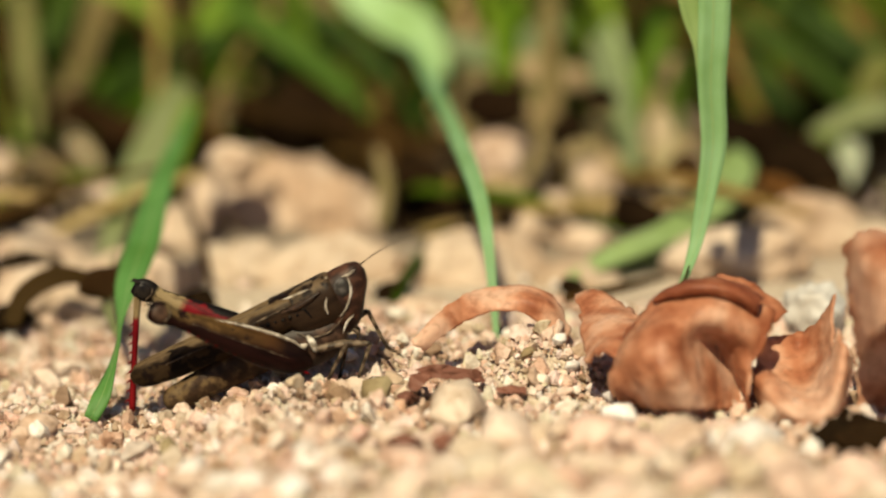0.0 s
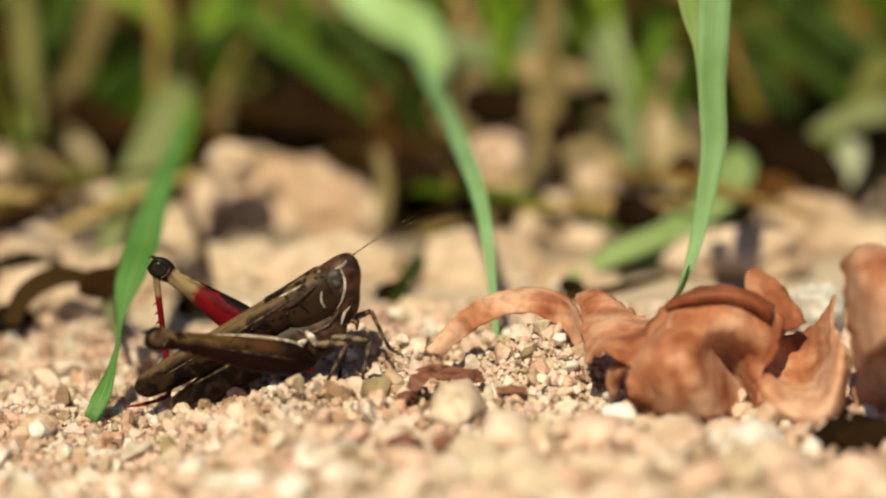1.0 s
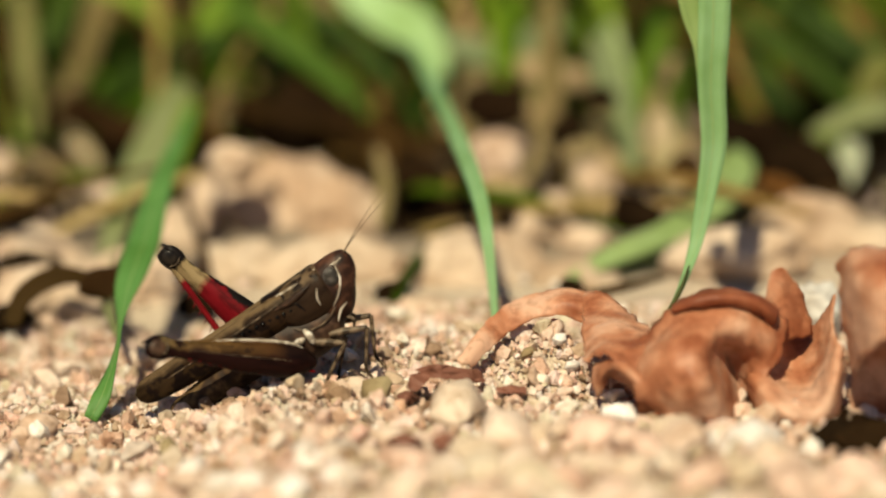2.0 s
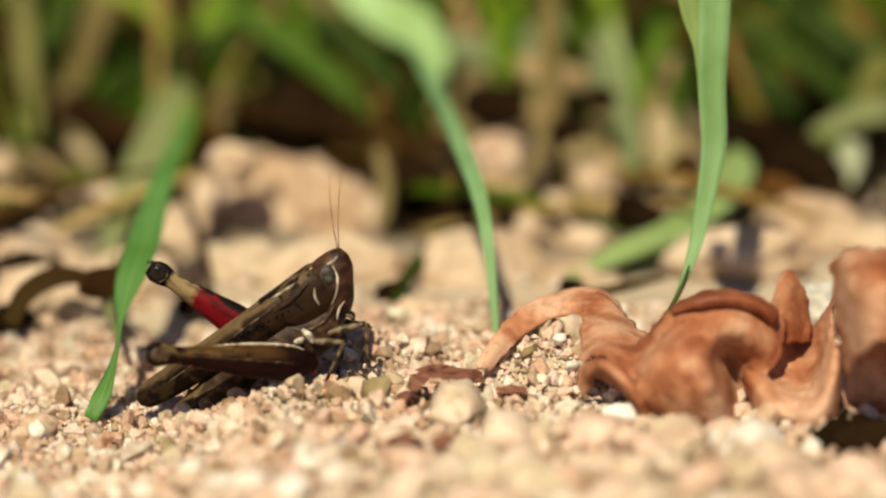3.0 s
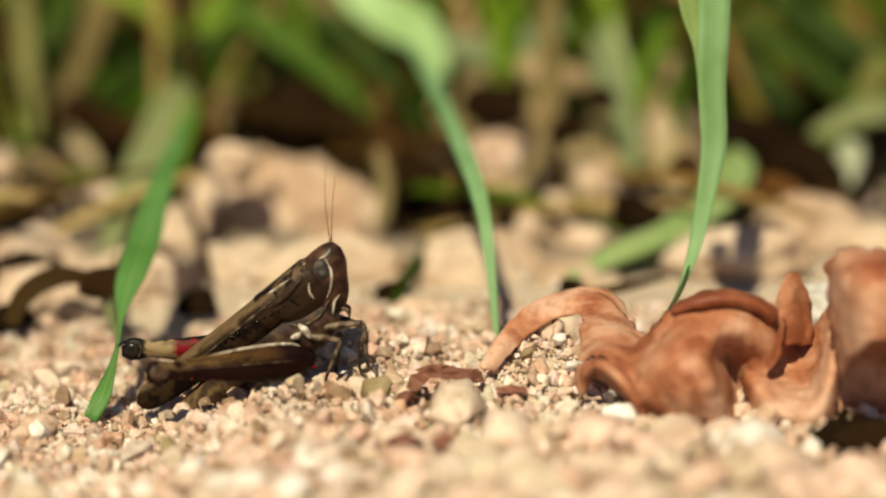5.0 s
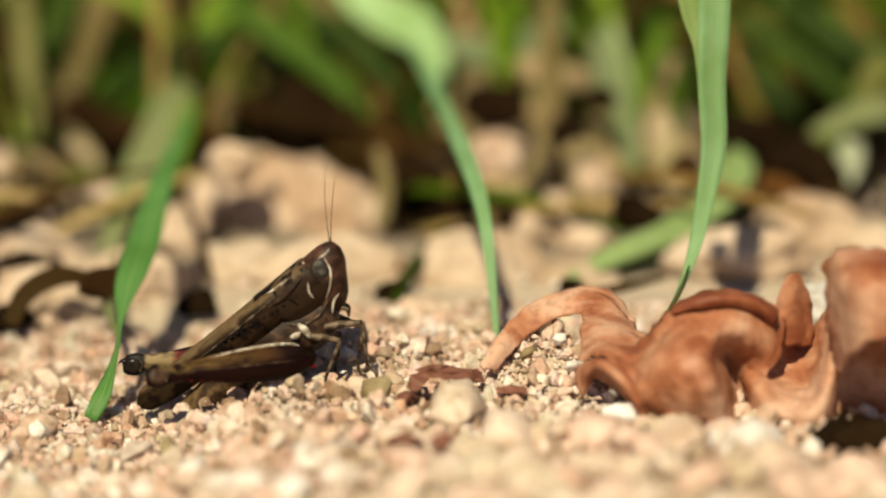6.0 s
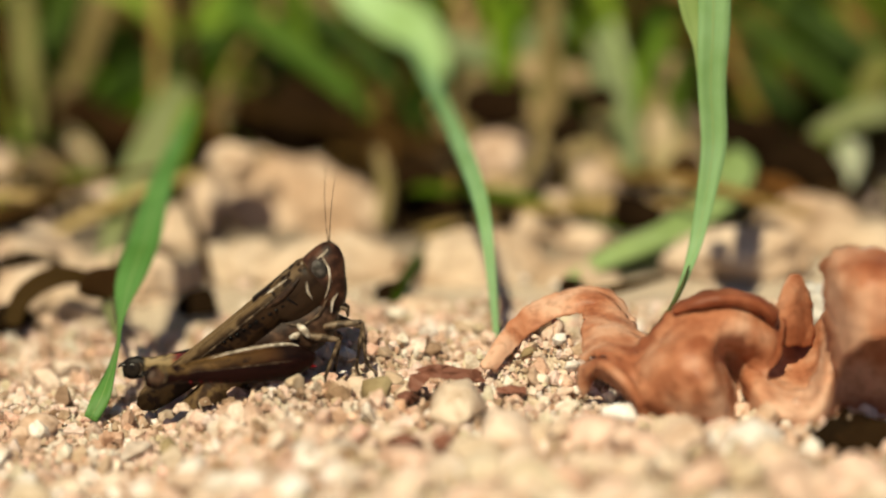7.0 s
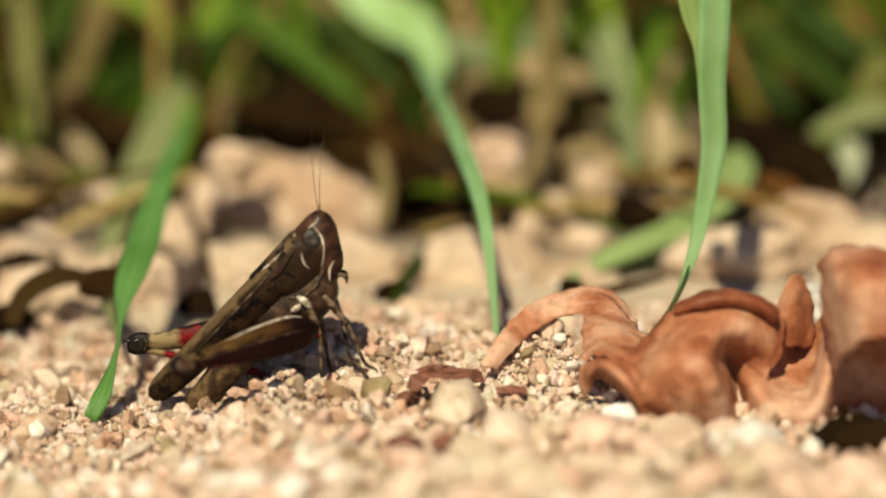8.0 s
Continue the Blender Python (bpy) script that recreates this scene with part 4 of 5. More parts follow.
def turf():
    """The dense grass and straw behind the sand: joined blades, in tufts, with litter at their feet."""
    r = random.Random(12)
    green, straw = bmesh.new(), bmesh.new()
    for k in range(330):
        y = 0.185 + 0.36 * r.random() ** 1.25
        x = r.uniform(-1, 1) * (0.085 + 0.22 * y)
        dry_tuft = r.random() < (0.85 if -0.005 < x < 0.045 + 0.1 * y else 0.28)
        for _ in range(r.randint(6, 10)):
            a, d = r.uniform(0, 6.28), r.random() * 0.012
            base = Vector((x + math.cos(a) * d, y + math.sin(a) * d, ground_z(x, y) - 0.002))
            pts = arch(r, base, r.uniform(0.05, 0.10) if y > 0.26 and r.random() < 0.5 else r.uniform(0.028, 0.055), a + r.uniform(-0.6, 0.6), r.uniform(0.6, 1.5))
            dry = r.random() < (0.7 if dry_tuft else 0.2)
            w = r.uniform(1.4, 3.2) if dry else r.uniform(2.0, 4.8)
            ribbon(pts, [w * 0.6, w, w, w * 0.7, 0.3], Vector((r.uniform(-0.8, 0.8), -1, r.uniform(0.2, 1.4))), 7, 0.15, bm=straw if dry else green)
    for k in range(420):
        y = 0.2 + 1.3 * r.random()
        x = r.uniform(-1.1, 1.1)
        if abs(x) < 0.085 + 0.22 * y and y < 0.55:
            continue
        for _ in range(7):
            a, d = r.uniform(0, 6.28), r.random() * 0.02
            base = Vector((x + math.cos(a) * d, y + math.sin(a) * d, ground_z(x, y) - 0.002))
            w = r.uniform(2.5, 5.0)
            ribbon(arch(r, base, r.uniform(0.04, 0.1), a, r.uniform(0.5, 1.4)), [w * 0.6, w, w, w * 0.7, 0.3], Vector((r.uniform(-0.8, 0.8), -1, r.uniform(0.2, 1.4))), 5, 0.15, bm=straw if r.random() < 0.25 else green)
    for k in range(110):
        y = 0.08 + 0.11 * r.random()
        x = r.uniform(-1, 1) * (0.07 + 0.22 * y)
        if y > 0.088 and (x > 0.042 or -0.068 < x < -0.046):
            continue
        a, h = r.uniform(0, 6.28), r.uniform(0.008, 0.03)
        mid = Vector((x, y, ground_z(x, y) + r.uniform(0.001, 0.007)))
        out = Vector((math.cos(a), math.sin(a), r.uniform(-0.1, 0.5))) * h
        w = r.uniform(0.8, 3.0)
        ribbon([mid - out, mid + Vector((0, 0, h * 0.1)), mid + out], [w, w, w * 0.5], Vector((0, -0.5, 1)), 4, 0.15, bm=green if r.random() < 0.25 else straw)
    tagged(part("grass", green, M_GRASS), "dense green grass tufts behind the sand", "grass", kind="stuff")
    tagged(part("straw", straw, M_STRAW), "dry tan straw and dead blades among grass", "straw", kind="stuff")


turf()


# near-black brown: the shade of hollows put into a colour
M_GAP_SHADE = stony("gap_shade", [(0, (0.016, 0.008, 0.003)), (0.5, (0.012, 0.007, 0.003)), (1, (0.036, 0.018, 0.006))], "object", 500, 0.9, 0.6, 0.05)


M_LITTER = stony("tan_dead_leaf", [(0, (0.20, 0.15, 0.075)), (0.5, (0.31, 0.24, 0.13)), (1, (0.42, 0.32, 0.20))], "object", 220, 0.85, 0.6, 0.05)


def scrap(place, width, seed, mat=M_GAP_SHADE, label="dark brown scrap standing in for shade among the clods", group="rotten leaf scraps"):
    """Curled scrap, lying half on edge, dark in place of shade or tan as dead leaf; width in mm."""
    r = random.Random(seed)
    w = width * MM
    a = [Vector((-w * 0.5, r.uniform(-1, 1) * w * 0.15, -w * 0.2)), Vector((0, w * 0.12, -w * 0.3)), Vector((w * 0.5, r.uniform(-1, 1) * w * 0.15, -w * 0.2))]
    b = [Vector((-w * 0.4, w * 0.2, w * r.uniform(0.15, 0.35))), Vector((r.uniform(-0.1, 0.1) * w, w * 0.3, w * 0.35)), Vector((w * 0.45, w * 0.2, w * r.uniform(0.1, 0.3)))]
    ob = part("leaf_scrap", sheet(a, b, 14, 8, V(0, -width * 0.15, 0), 0.9 * MM, 0.3 * MM, seed), mat)
    ob.matrix_basis = Matrix.Translation(place) @ pose(0, 0, 0, r.uniform(-30, 5), r.uniform(-15, 15), r.uniform(-40, 40))
    return tagged(ob, label, "leaf scrap", group)


# dark scraps added where gaps and the leaf's underside lie in shade
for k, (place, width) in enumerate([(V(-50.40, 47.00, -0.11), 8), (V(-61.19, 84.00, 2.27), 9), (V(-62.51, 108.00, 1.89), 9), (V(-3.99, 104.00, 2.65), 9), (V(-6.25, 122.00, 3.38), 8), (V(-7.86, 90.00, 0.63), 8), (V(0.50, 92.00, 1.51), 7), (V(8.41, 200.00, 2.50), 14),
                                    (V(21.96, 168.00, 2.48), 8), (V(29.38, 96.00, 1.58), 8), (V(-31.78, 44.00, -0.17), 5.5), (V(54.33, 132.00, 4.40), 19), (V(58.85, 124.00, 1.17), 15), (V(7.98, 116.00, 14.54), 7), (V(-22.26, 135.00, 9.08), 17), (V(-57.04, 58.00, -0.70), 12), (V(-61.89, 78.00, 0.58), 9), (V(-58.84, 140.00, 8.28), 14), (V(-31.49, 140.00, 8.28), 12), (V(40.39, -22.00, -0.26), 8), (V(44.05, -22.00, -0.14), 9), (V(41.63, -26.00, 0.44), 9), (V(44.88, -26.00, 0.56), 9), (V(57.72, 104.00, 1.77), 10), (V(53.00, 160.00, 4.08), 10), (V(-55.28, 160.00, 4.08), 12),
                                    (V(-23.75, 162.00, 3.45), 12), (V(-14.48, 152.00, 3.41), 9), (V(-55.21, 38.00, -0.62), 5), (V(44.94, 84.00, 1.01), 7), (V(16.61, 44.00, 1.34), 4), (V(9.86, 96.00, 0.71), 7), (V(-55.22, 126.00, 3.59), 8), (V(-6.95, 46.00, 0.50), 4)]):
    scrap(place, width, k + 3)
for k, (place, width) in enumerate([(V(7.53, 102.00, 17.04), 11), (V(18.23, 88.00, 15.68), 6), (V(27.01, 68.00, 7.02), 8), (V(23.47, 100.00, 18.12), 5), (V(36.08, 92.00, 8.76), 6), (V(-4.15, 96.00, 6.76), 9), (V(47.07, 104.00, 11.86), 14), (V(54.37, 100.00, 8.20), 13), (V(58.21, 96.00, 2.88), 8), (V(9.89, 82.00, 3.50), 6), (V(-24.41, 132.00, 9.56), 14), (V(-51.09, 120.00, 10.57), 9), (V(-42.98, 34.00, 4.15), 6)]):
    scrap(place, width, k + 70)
for k, (place, width) in enumerate([(V(5.20, 136.00, 20.19), 10), (V(13.18, 124.00, 19.51), 8), (V(20.31, 122.00, 17.98), 7), (V(2.80, 122.00, 10.70), 8), (V(14.74, 116.00, 13.02), 9), (V(22.31, 100.00, 8.20), 9), (V(33.81, 100.00, 10.36), 8), (V(21.28, 88.00, 2.31), 8),
                                    (V(9.03, 98.00, 5.09), 8), (V(34.40, 124.00, 18.60), 8), (V(40.28, 104.00, 6.61), 7), (V(-10.58, 98.00, 2.49), 7), (V(-57.79, 106.00, 3.60), 10), (V(-63.91, 112.00, 5.17), 9), (V(42.69, 86.00, 1.44), 8)]):
    scrap(place, width, k + 120, M_LITTER, "tan crumpled dead leaf in the litter", "dead leaves in the litter")


# ---- withered leaf ----
LEAF_BASE = V(27.82, -13.00, 0.05)


def leaf_piece(name, guides, crumple, seed, steps=40, across=18, mat=M_DEADLEAF, parent=None, label=""):
    bm = fold_sheet([[p - LEAF_BASE for p in g] for g in guides], steps, across, crumple * MM, seed=seed)
    return part(name, bm, mat, parent or leaf, label)


leaf = tagged(new("withered_leaf"), "curled red-brown withered leaf with folded lobes on sand", "dead leaf")
leaf.location = LEAF_BASE
tip_curl = leaf_piece("leaf_tip", [
    [V(3.92, -2.00, 3.42), V(6.00, 1.00, 5.47), V(9.11, 5.00, 7.59), V(12.46, 8.00, 8.89), V(16.03, 8.00, 9.82), V(19.63, 8.00, 8.89), V(22.21, 7.00, 6.31)],
    [V(4.68, -2.50, 2.96), V(6.62, 0.00, 4.87), V(9.41, 4.00, 6.51), V(12.70, 6.00, 8.09), V(15.91, 5.50, 8.94), V(19.29, 5.50, 7.87), V(21.92, 5.50, 5.21)],
    [V(5.57, -2.00, 2.50), V(7.26, 0.00, 3.95), V(9.77, 3.00, 5.43), V(13.06, 5.00, 6.93), V(15.90, 5.00, 7.33), V(19.15, 5.00, 6.26), V(21.64, 5.00, 4.00)]], 0.35, 1, 50, 12)
side_lobe = leaf_piece("side_lobe", [
    [V(15.70, 9.00, 9.32), V(18.85, 6.00, 8.75), V(20.99, 2.00, 6.86), V(23.15, -3.00, 6.41), V(25.98, -8.00, 8.55)],
    [V(16.04, 3.00, 8.07), V(18.30, -3.00, 7.31), V(20.27, -8.00, 6.64), V(22.34, -13.00, 6.67), V(24.85, -14.00, 6.93)],
    [V(14.85, -8.00, 5.37), V(17.00, -11.00, 6.40), V(19.20, -13.00, 5.54), V(21.35, -14.00, 3.17), V(24.36, -14.00, 0.97)]], 0.6, 2, 40, 20)
curled_edge = leaf_piece("curled_edge", [
    [V(14.61, -8.00, 4.60), V(16.76, -11.00, 6.40), V(19.16, -13.50, 5.79), V(21.07, -14.50, 3.31), V(21.75, -14.00, 0.78)],
    [V(14.57, -9.00, 3.33), V(16.46, -12.00, 5.90), V(18.61, -14.50, 5.31), V(20.43, -15.00, 3.07), V(21.14, -14.00, 0.78)],
    [V(15.21, -9.00, 1.54), V(16.29, -9.00, 3.84), V(18.14, -11.00, 3.62), V(19.81, -12.00, 2.24), V(20.57, -12.00, 0.47)]], 0.25, 9, 34, 12)
mid_fold = leaf_piece("middle_lobe", [
    [V(20.77, -8.00, 6.52), V(23.19, -8.00, 9.31), V(25.88, -8.50, 11.52), V(28.88, -9.00, 12.46), V(32.25, -9.00, 12.34), V(34.86, -8.00, 11.22), V(37.38, -7.00, 9.45)],
    [V(20.73, -12.00, 5.65), V(23.14, -12.50, 8.29), V(25.49, -13.00, 9.92), V(28.21, -13.00, 10.29), V(30.87, -12.00, 9.92), V(33.82, -11.00, 8.67), V(36.57, -9.00, 6.90)],
    [V(20.84, -14.00, 4.68), V(23.05, -16.00, 7.14), V(25.44, -17.00, 8.69), V(27.94, -16.00, 8.44), V(30.54, -7.00, 5.62), V(32.54, -8.00, 5.37), V(35.28, -10.00, 4.62)],
    [V(21.03, -15.00, 3.13), V(23.25, -17.00, 4.61), V(25.61, -18.50, 5.51), V(28.52, -18.00, 5.50), V(31.75, -8.00, 2.17), V(33.50, -6.00, 1.11), V(35.09, -11.00, 2.35)],
    [V(21.47, -13.00, 0.69), V(23.67, -15.00, 0.81), V(25.82, -16.00, 0.85), V(29.43, -16.00, 0.85), V(33.08, -8.00, -1.18), V(34.70, -6.00, -1.62), V(35.15, -11.00, -0.07)]], 0.55, 3, 76, 30)
leaf_piece("top_fold", [
    [V(25.00, -8.00, 11.41), V(28.05, -8.00, 12.99), V(31.12, -8.00, 13.24), V(34.21, -8.00, 12.48), V(36.59, -8.00, 11.22)],
    [V(25.07, -10.00, 11.44), V(27.75, -11.00, 13.06), V(30.78, -11.00, 13.30), V(33.91, -10.50, 12.31), V(36.21, -10.00, 10.81)],
    [V(25.44, -10.00, 11.06), V(27.76, -11.00, 12.18), V(30.80, -11.00, 12.43), V(34.00, -10.00, 11.19), V(36.14, -9.00, 9.43)]], 0.35, 22, 30, 10, M_REDLEAF, mid_fold, "dark red crease along the top of the lobe")
flap = leaf_piece("upper_flap", [
    [V(34.71, -5.00, 7.42), V(35.62, -6.00, 10.74), V(36.54, -6.00, 13.41), V(37.67, -5.50, 15.08)],
    [V(37.27, -6.50, 7.16), V(37.46, -6.20, 10.66), V(37.96, -5.60, 13.32), V(38.33, -5.20, 15.14)],
    [V(40.75, -4.00, 6.53), V(40.28, -4.00, 9.75), V(39.76, -4.40, 12.54), V(39.00, -5.00, 14.59)]], 0.35, 4, 30, 14)
front_lip = leaf_piece("rolled_edge", [
    [V(34.02, -7.00, 5.36), V(35.53, -10.00, 4.36), V(37.62, -12.00, 3.38), V(40.19, -12.00, 3.25), V(41.59, -12.00, 5.46), V(42.62, -10.00, 9.36)],
    [V(33.44, -9.00, 4.35), V(34.76, -13.50, 3.03), V(37.12, -16.00, 1.97), V(40.14, -16.00, 1.97), V(41.95, -15.50, 4.21), V(42.92, -13.00, 8.54)],
    [V(33.86, -8.00, 2.17), V(34.89, -12.00, 0.40), V(37.48, -14.00, -0.86), V(40.64, -14.00, -0.86), V(42.92, -13.00, 1.00), V(43.65, -12.00, 5.78)]], 0.45, 5, 50, 18)
back_wall = leaf_piece("back_wall", [
    [V(34.86, -4.00, 6.53), V(37.62, -2.00, 6.68), V(40.29, -1.00, 6.69), V(42.14, -3.00, 8.87), V(43.54, -5.00, 12.29)],
    [V(34.53, -6.00, 4.85), V(37.30, -5.00, 3.94), V(39.82, -5.00, 3.62), V(41.62, -6.00, 5.49), V(43.09, -7.00, 8.94)],
    [V(34.63, -9.00, 3.59), V(36.56, -11.00, 2.35), V(38.89, -12.00, 1.86), V(40.95, -12.00, 2.62), V(42.57, -11.00, 6.15)]], 0.4, 6, 40, 14)
right_lobe = leaf_piece("large_lobe", [
    [V(41.40, -11.00, 16.17), V(42.23, -13.00, 18.34), V(44.40, -15.00, 19.26), V(46.73, -16.00, 19.23), V(50.95, -16.00, 17.89)],
    [V(41.37, -15.00, 13.37), V(41.68, -20.00, 16.60), V(43.24, -23.00, 18.12), V(45.39, -24.00, 18.23), V(49.47, -24.00, 17.28)],
    [V(41.97, -15.00, 9.67), V(42.17, -20.00, 12.50), V(43.20, -24.00, 14.78), V(45.32, -25.00, 15.38), V(49.39, -25.00, 14.55)],
    [V(42.54, -16.00, 5.71), V(42.64, -20.00, 8.97), V(43.54, -24.00, 11.56), V(45.43, -25.00, 12.41), V(49.50, -25.00, 11.81)]], 0.6, 7, 44, 24)
under_lobe = leaf_piece("under_lobe", [
    [V(42.74, -13.00, 6.67), V(44.35, -13.00, 9.17), V(47.16, -14.00, 10.41), V(51.64, -14.00, 10.04)],
    [V(42.80, -12.00, 1.99), V(44.96, -12.00, 3.25), V(47.66, -12.50, 3.77), V(52.29, -12.00, 3.25)],
    [V(43.15, -12.00, -1.31), V(45.55, -11.00, -1.98), V(48.13, -11.00, -1.98), V(52.69, -11.00, -1.98)]], 0.5, 8, 36, 18)


# ---- grasshopper: local x forward, z up, belly near z = 0, crown of the head at CROWN (mm) ----
CROWN = Vector((9, 0, 8)) * MM
hopper = tagged(new("grasshopper"), "brown grasshopper with red hind legs on sand", "grasshopper")


def add(name, bm, mat, parent=None, label=""):
    return part(name, bm, mat, parent or hopper, label)


head = add("head", loft(fine_sections([(9.75, 6.3, 0.25, 0.3), (9.4, 6.2, 1.3, 0.85), (8.4, 5.7, 2.2, 1.5), (7.2, 4.9, 3.1, 1.95), (5.8, 4.4, 3.55, 2.15), (4.4, 4.2, 3.6, 2.15), (3.2, 4.2, 3.3, 2.0)], 20), 22, 2.2),
           M_FACE, label="slanted russet-brown head")
for s in (-1, 1):
    add("eye", loft([(x, 5.9 + 0.25 * (x - 6.8), 1.15 * math.sqrt(max(1 - ((x - 6.8) / 0.95) ** 2, 0.01)), 0.55 * math.sqrt(max(1 - ((x - 6.8) / 0.95) ** 2, 0.01)), s * 1.75)
                     for x in np.linspace(5.87, 7.73, 13)], 14), M_EYE, head, "glossy grey-brown eye")
    add("cheek_stripe", tube([V(8.0, s * 1.62, 7.2), V(7.6, s * 2.0, 5.3), V(6.4, s * 2.28, 3.9), V(5.2, s * 2.3, 3.2)], [0.04 * MM, 0.12 * MM, 0.10 * MM, 0.05 * MM], 8, steps=14), M_PALE, head, "pale cream cheek stripe")
    add("jaw_stripe", tube([V(6.6, s * 1.9, 2.6), V(5.6, s * 2.2, 2.3), V(4.6, s * 2.2, 1.4)], [0.05 * MM, 0.15 * MM, 0.05 * MM], 8, steps=10), M_PALE, head, "pale cream jaw stripe")
    add("palp", tube([V(5.4, s * 0.7, 1.3), V(5.9, s * 0.9, 0.4), V(5.5, s * 0.9, -0.3)], [0.28 * MM, 0.24 * MM, 0.12 * MM], 8, steps=8), M_LEG, head)
antenna_near = add("antenna", tube([V(0, 0, 0), V(3, 0, 0.25), V(6.5, 0, 0.3), V(10, 0, 0)], [0.09 * MM, 0.04 * MM, 0.03 * MM, 0.015 * MM], 6, steps=22), M_LEG, label="thread-thin brown antenna")
antenna_far = add("antenna", tube([V(0, 0, 0), V(3, 0, 0.25), V(6.5, 0, 0.3), V(10, 0, 0)], [0.09 * MM, 0.04 * MM, 0.03 * MM, 0.015 * MM], 6, steps=22), M_LEG, label="thread-thin brown antenna")

collar = add("pronotum", loft(fine_sections([(5.9, 5.3, 2.6, 2.25), (5.2, 5.2, 2.95, 2.5), (3.5, 5.1, 3.05, 2.6), (1.5, 5.2, 2.95, 2.6), (0.0, 5.7, 2.45, 2.5), (-1.4, 6.8, 1.4, 2.1)], 18), 22, 2.6), M_COLLAR,
             label="saddle-shaped brown neck shield")
for s in (-1, 1):
    add("side_keel", tube([V(5.8, s * 1.3, 7.7), V(3.6, s * 1.75, 7.45), V(1.6, s * 1.75, 7.55), V(-0.8, s * 1.6, 7.75)], [0.1 * MM, 0.16 * MM, 0.16 * MM, 0.08 * MM], 8, steps=12), M_PALE, collar, "pale side keel")
    add("groove", tube([V(2.2, s * 1.8, 7.3), V(2.0, s * 2.55, 6.2), V(2.4, s * 2.62, 4.6)], [0.1 * MM, 0.14 * MM, 0.08 * MM], 8, steps=10), M_BLACK, collar)
    add("lobe_edge", tube([V(5.4, s * 2.35, 3.0), V(3.4, s * 2.5, 2.25), V(1.2, s * 2.5, 2.6), V(0.0, s * 2.4, 3.8)], [0.05 * MM, 0.1 * MM, 0.1 * MM, 0.04 * MM], 8, steps=12), M_LEG, collar, "pale rim of the neck shield")
for s in (-1, 1):
    add("side_band", tube([V(4.6, s * 2.42, 6.75), V(3.2, s * 2.52, 6.55), V(1.4, s * 2.52, 6.4), V(-0.4, s * 2.5, 6.6)], [0.12 * MM, 0.32 * MM, 0.36 * MM, 0.1 * MM], 8, steps=14), M_THORAX, collar, "dark band along the neck shield")
    add("brow_streak", tube([V(8.9, s * 0.95, 7.05), V(8.2, s * 1.45, 6.9), V(7.4, s * 1.75, 7.1)], [0.05 * MM, 0.14 * MM, 0.05 * MM], 8, steps=8), M_PALE, head, "pale streak above the eye")
    add("lobe_streak", tube([V(4.9, s * 2.5, 5.9), V(4.3, s * 2.62, 5.0), V(4.2, s * 2.6, 4.1)], [0.04 * MM, 0.12 * MM, 0.04 * MM], 8, steps=8), M_PALE, collar, "pale streak on the neck shield")
add("thorax", loft(fine_sections([(5.0, 2.4, 1.6, 1.7), (3.5, 1.7, 2.4, 2.3), (0.5, 1.8, 2.9, 2.5), (-2.5, 2.6, 2.9, 2.4), (-4.5, 3.6, 2.5, 2.1)], 14), 20, 2.3), M_THORAX, label="dark thorax underside")
for s in (-1, 1):
    add("hip_plate", tube([V(0.9, s * 2.3, 2.9), V(1.1, s * 2.75, 2.0), V(1.0, s * 2.7, 1.0)], [0.24 * MM, 0.44 * MM, 0.24 * MM], 8, steps=8), M_PALE, label="pale plate above the hip")
    add("hip_spot", tube([V(-0.7, s * 2.45, 2.3), V(-0.1, s * 2.75, 2.1), V(0.5, s * 2.6, 2.1)], [0.2 * MM, 0.4 * MM, 0.16 * MM], 8, steps=8), M_PALE, label="pale spot above the hip")


def abdomen():
    rows = []
    for k in range(64):
        x = -2.5 - k / 63 * 15.0
        u = k / 63
        seg = abs(math.sin(u * 8.5 * math.pi)) ** 0.5
        r = (1 - 0.42 * u) * (1 if u < 0.94 else math.sqrt(max(1 - ((u - 0.94) / 0.065) ** 2, 0.02)))
        rows.append((x, 3.2 - 0.5 * u, (2.35 + 0.12 * seg) * r, (1.95 + 0.12 * seg) * r))
    return loft(rows, 20, 2.1)


add("abdomen", abdomen(), M_ABDOMEN, label="ringed ochre-brown abdomen")
for s in (-1, 1):
    add("wing_case", loft(fine_sections([(1.0, 6.3, 1.4, 0.9, s * 1.55), (-1.0, 6.0, 1.9, 1.0, s * 1.6), (-5.0, 6.0, 1.95, 0.95, s * 1.45), (-10.0, 6.35, 1.75, 0.8, s * 1.15), (-14.5, 6.6, 1.65, 0.62, s * 0.85), (-18.2, 6.9, 1.35, 0.45, s * 0.6), (-19.4, 7.0, 0.5, 0.15, s * 0.5)], 34), 18, 2.2),
        M_WING, label="folded mottled brown wing case")
    add("wing_vein", tube([V(0.5, s * 2.55, 6.9), V(-5, s * 2.4, 6.9), V(-10, s * 1.95, 6.95), V(-15, s * 1.4, 7.0)], [0.1 * MM, 0.14 * MM, 0.12 * MM, 0.05 * MM], 6, steps=16), M_LEG, label="tan wing vein")

for s in (-1, 1):
    for k in range(10):
        x = -6.6 + k * 0.85
        add("wing_spot", tube([V(x - 0.22, s * 2.42, 6.72 - 0.155 * (x + 6.2)), V(x, s * (2.52 + 0.01 * k), 6.7 - 0.155 * (x + 6.2)), V(x + 0.25, s * 2.46, 6.62 - 0.155 * (x + 6.2))], [0.05 * MM, (0.15 + 0.05 * (k % 3)) * MM, 0.05 * MM], 6, steps=6), M_BLACK)

FEMUR_LEN = 17.9
HIP = 2.75


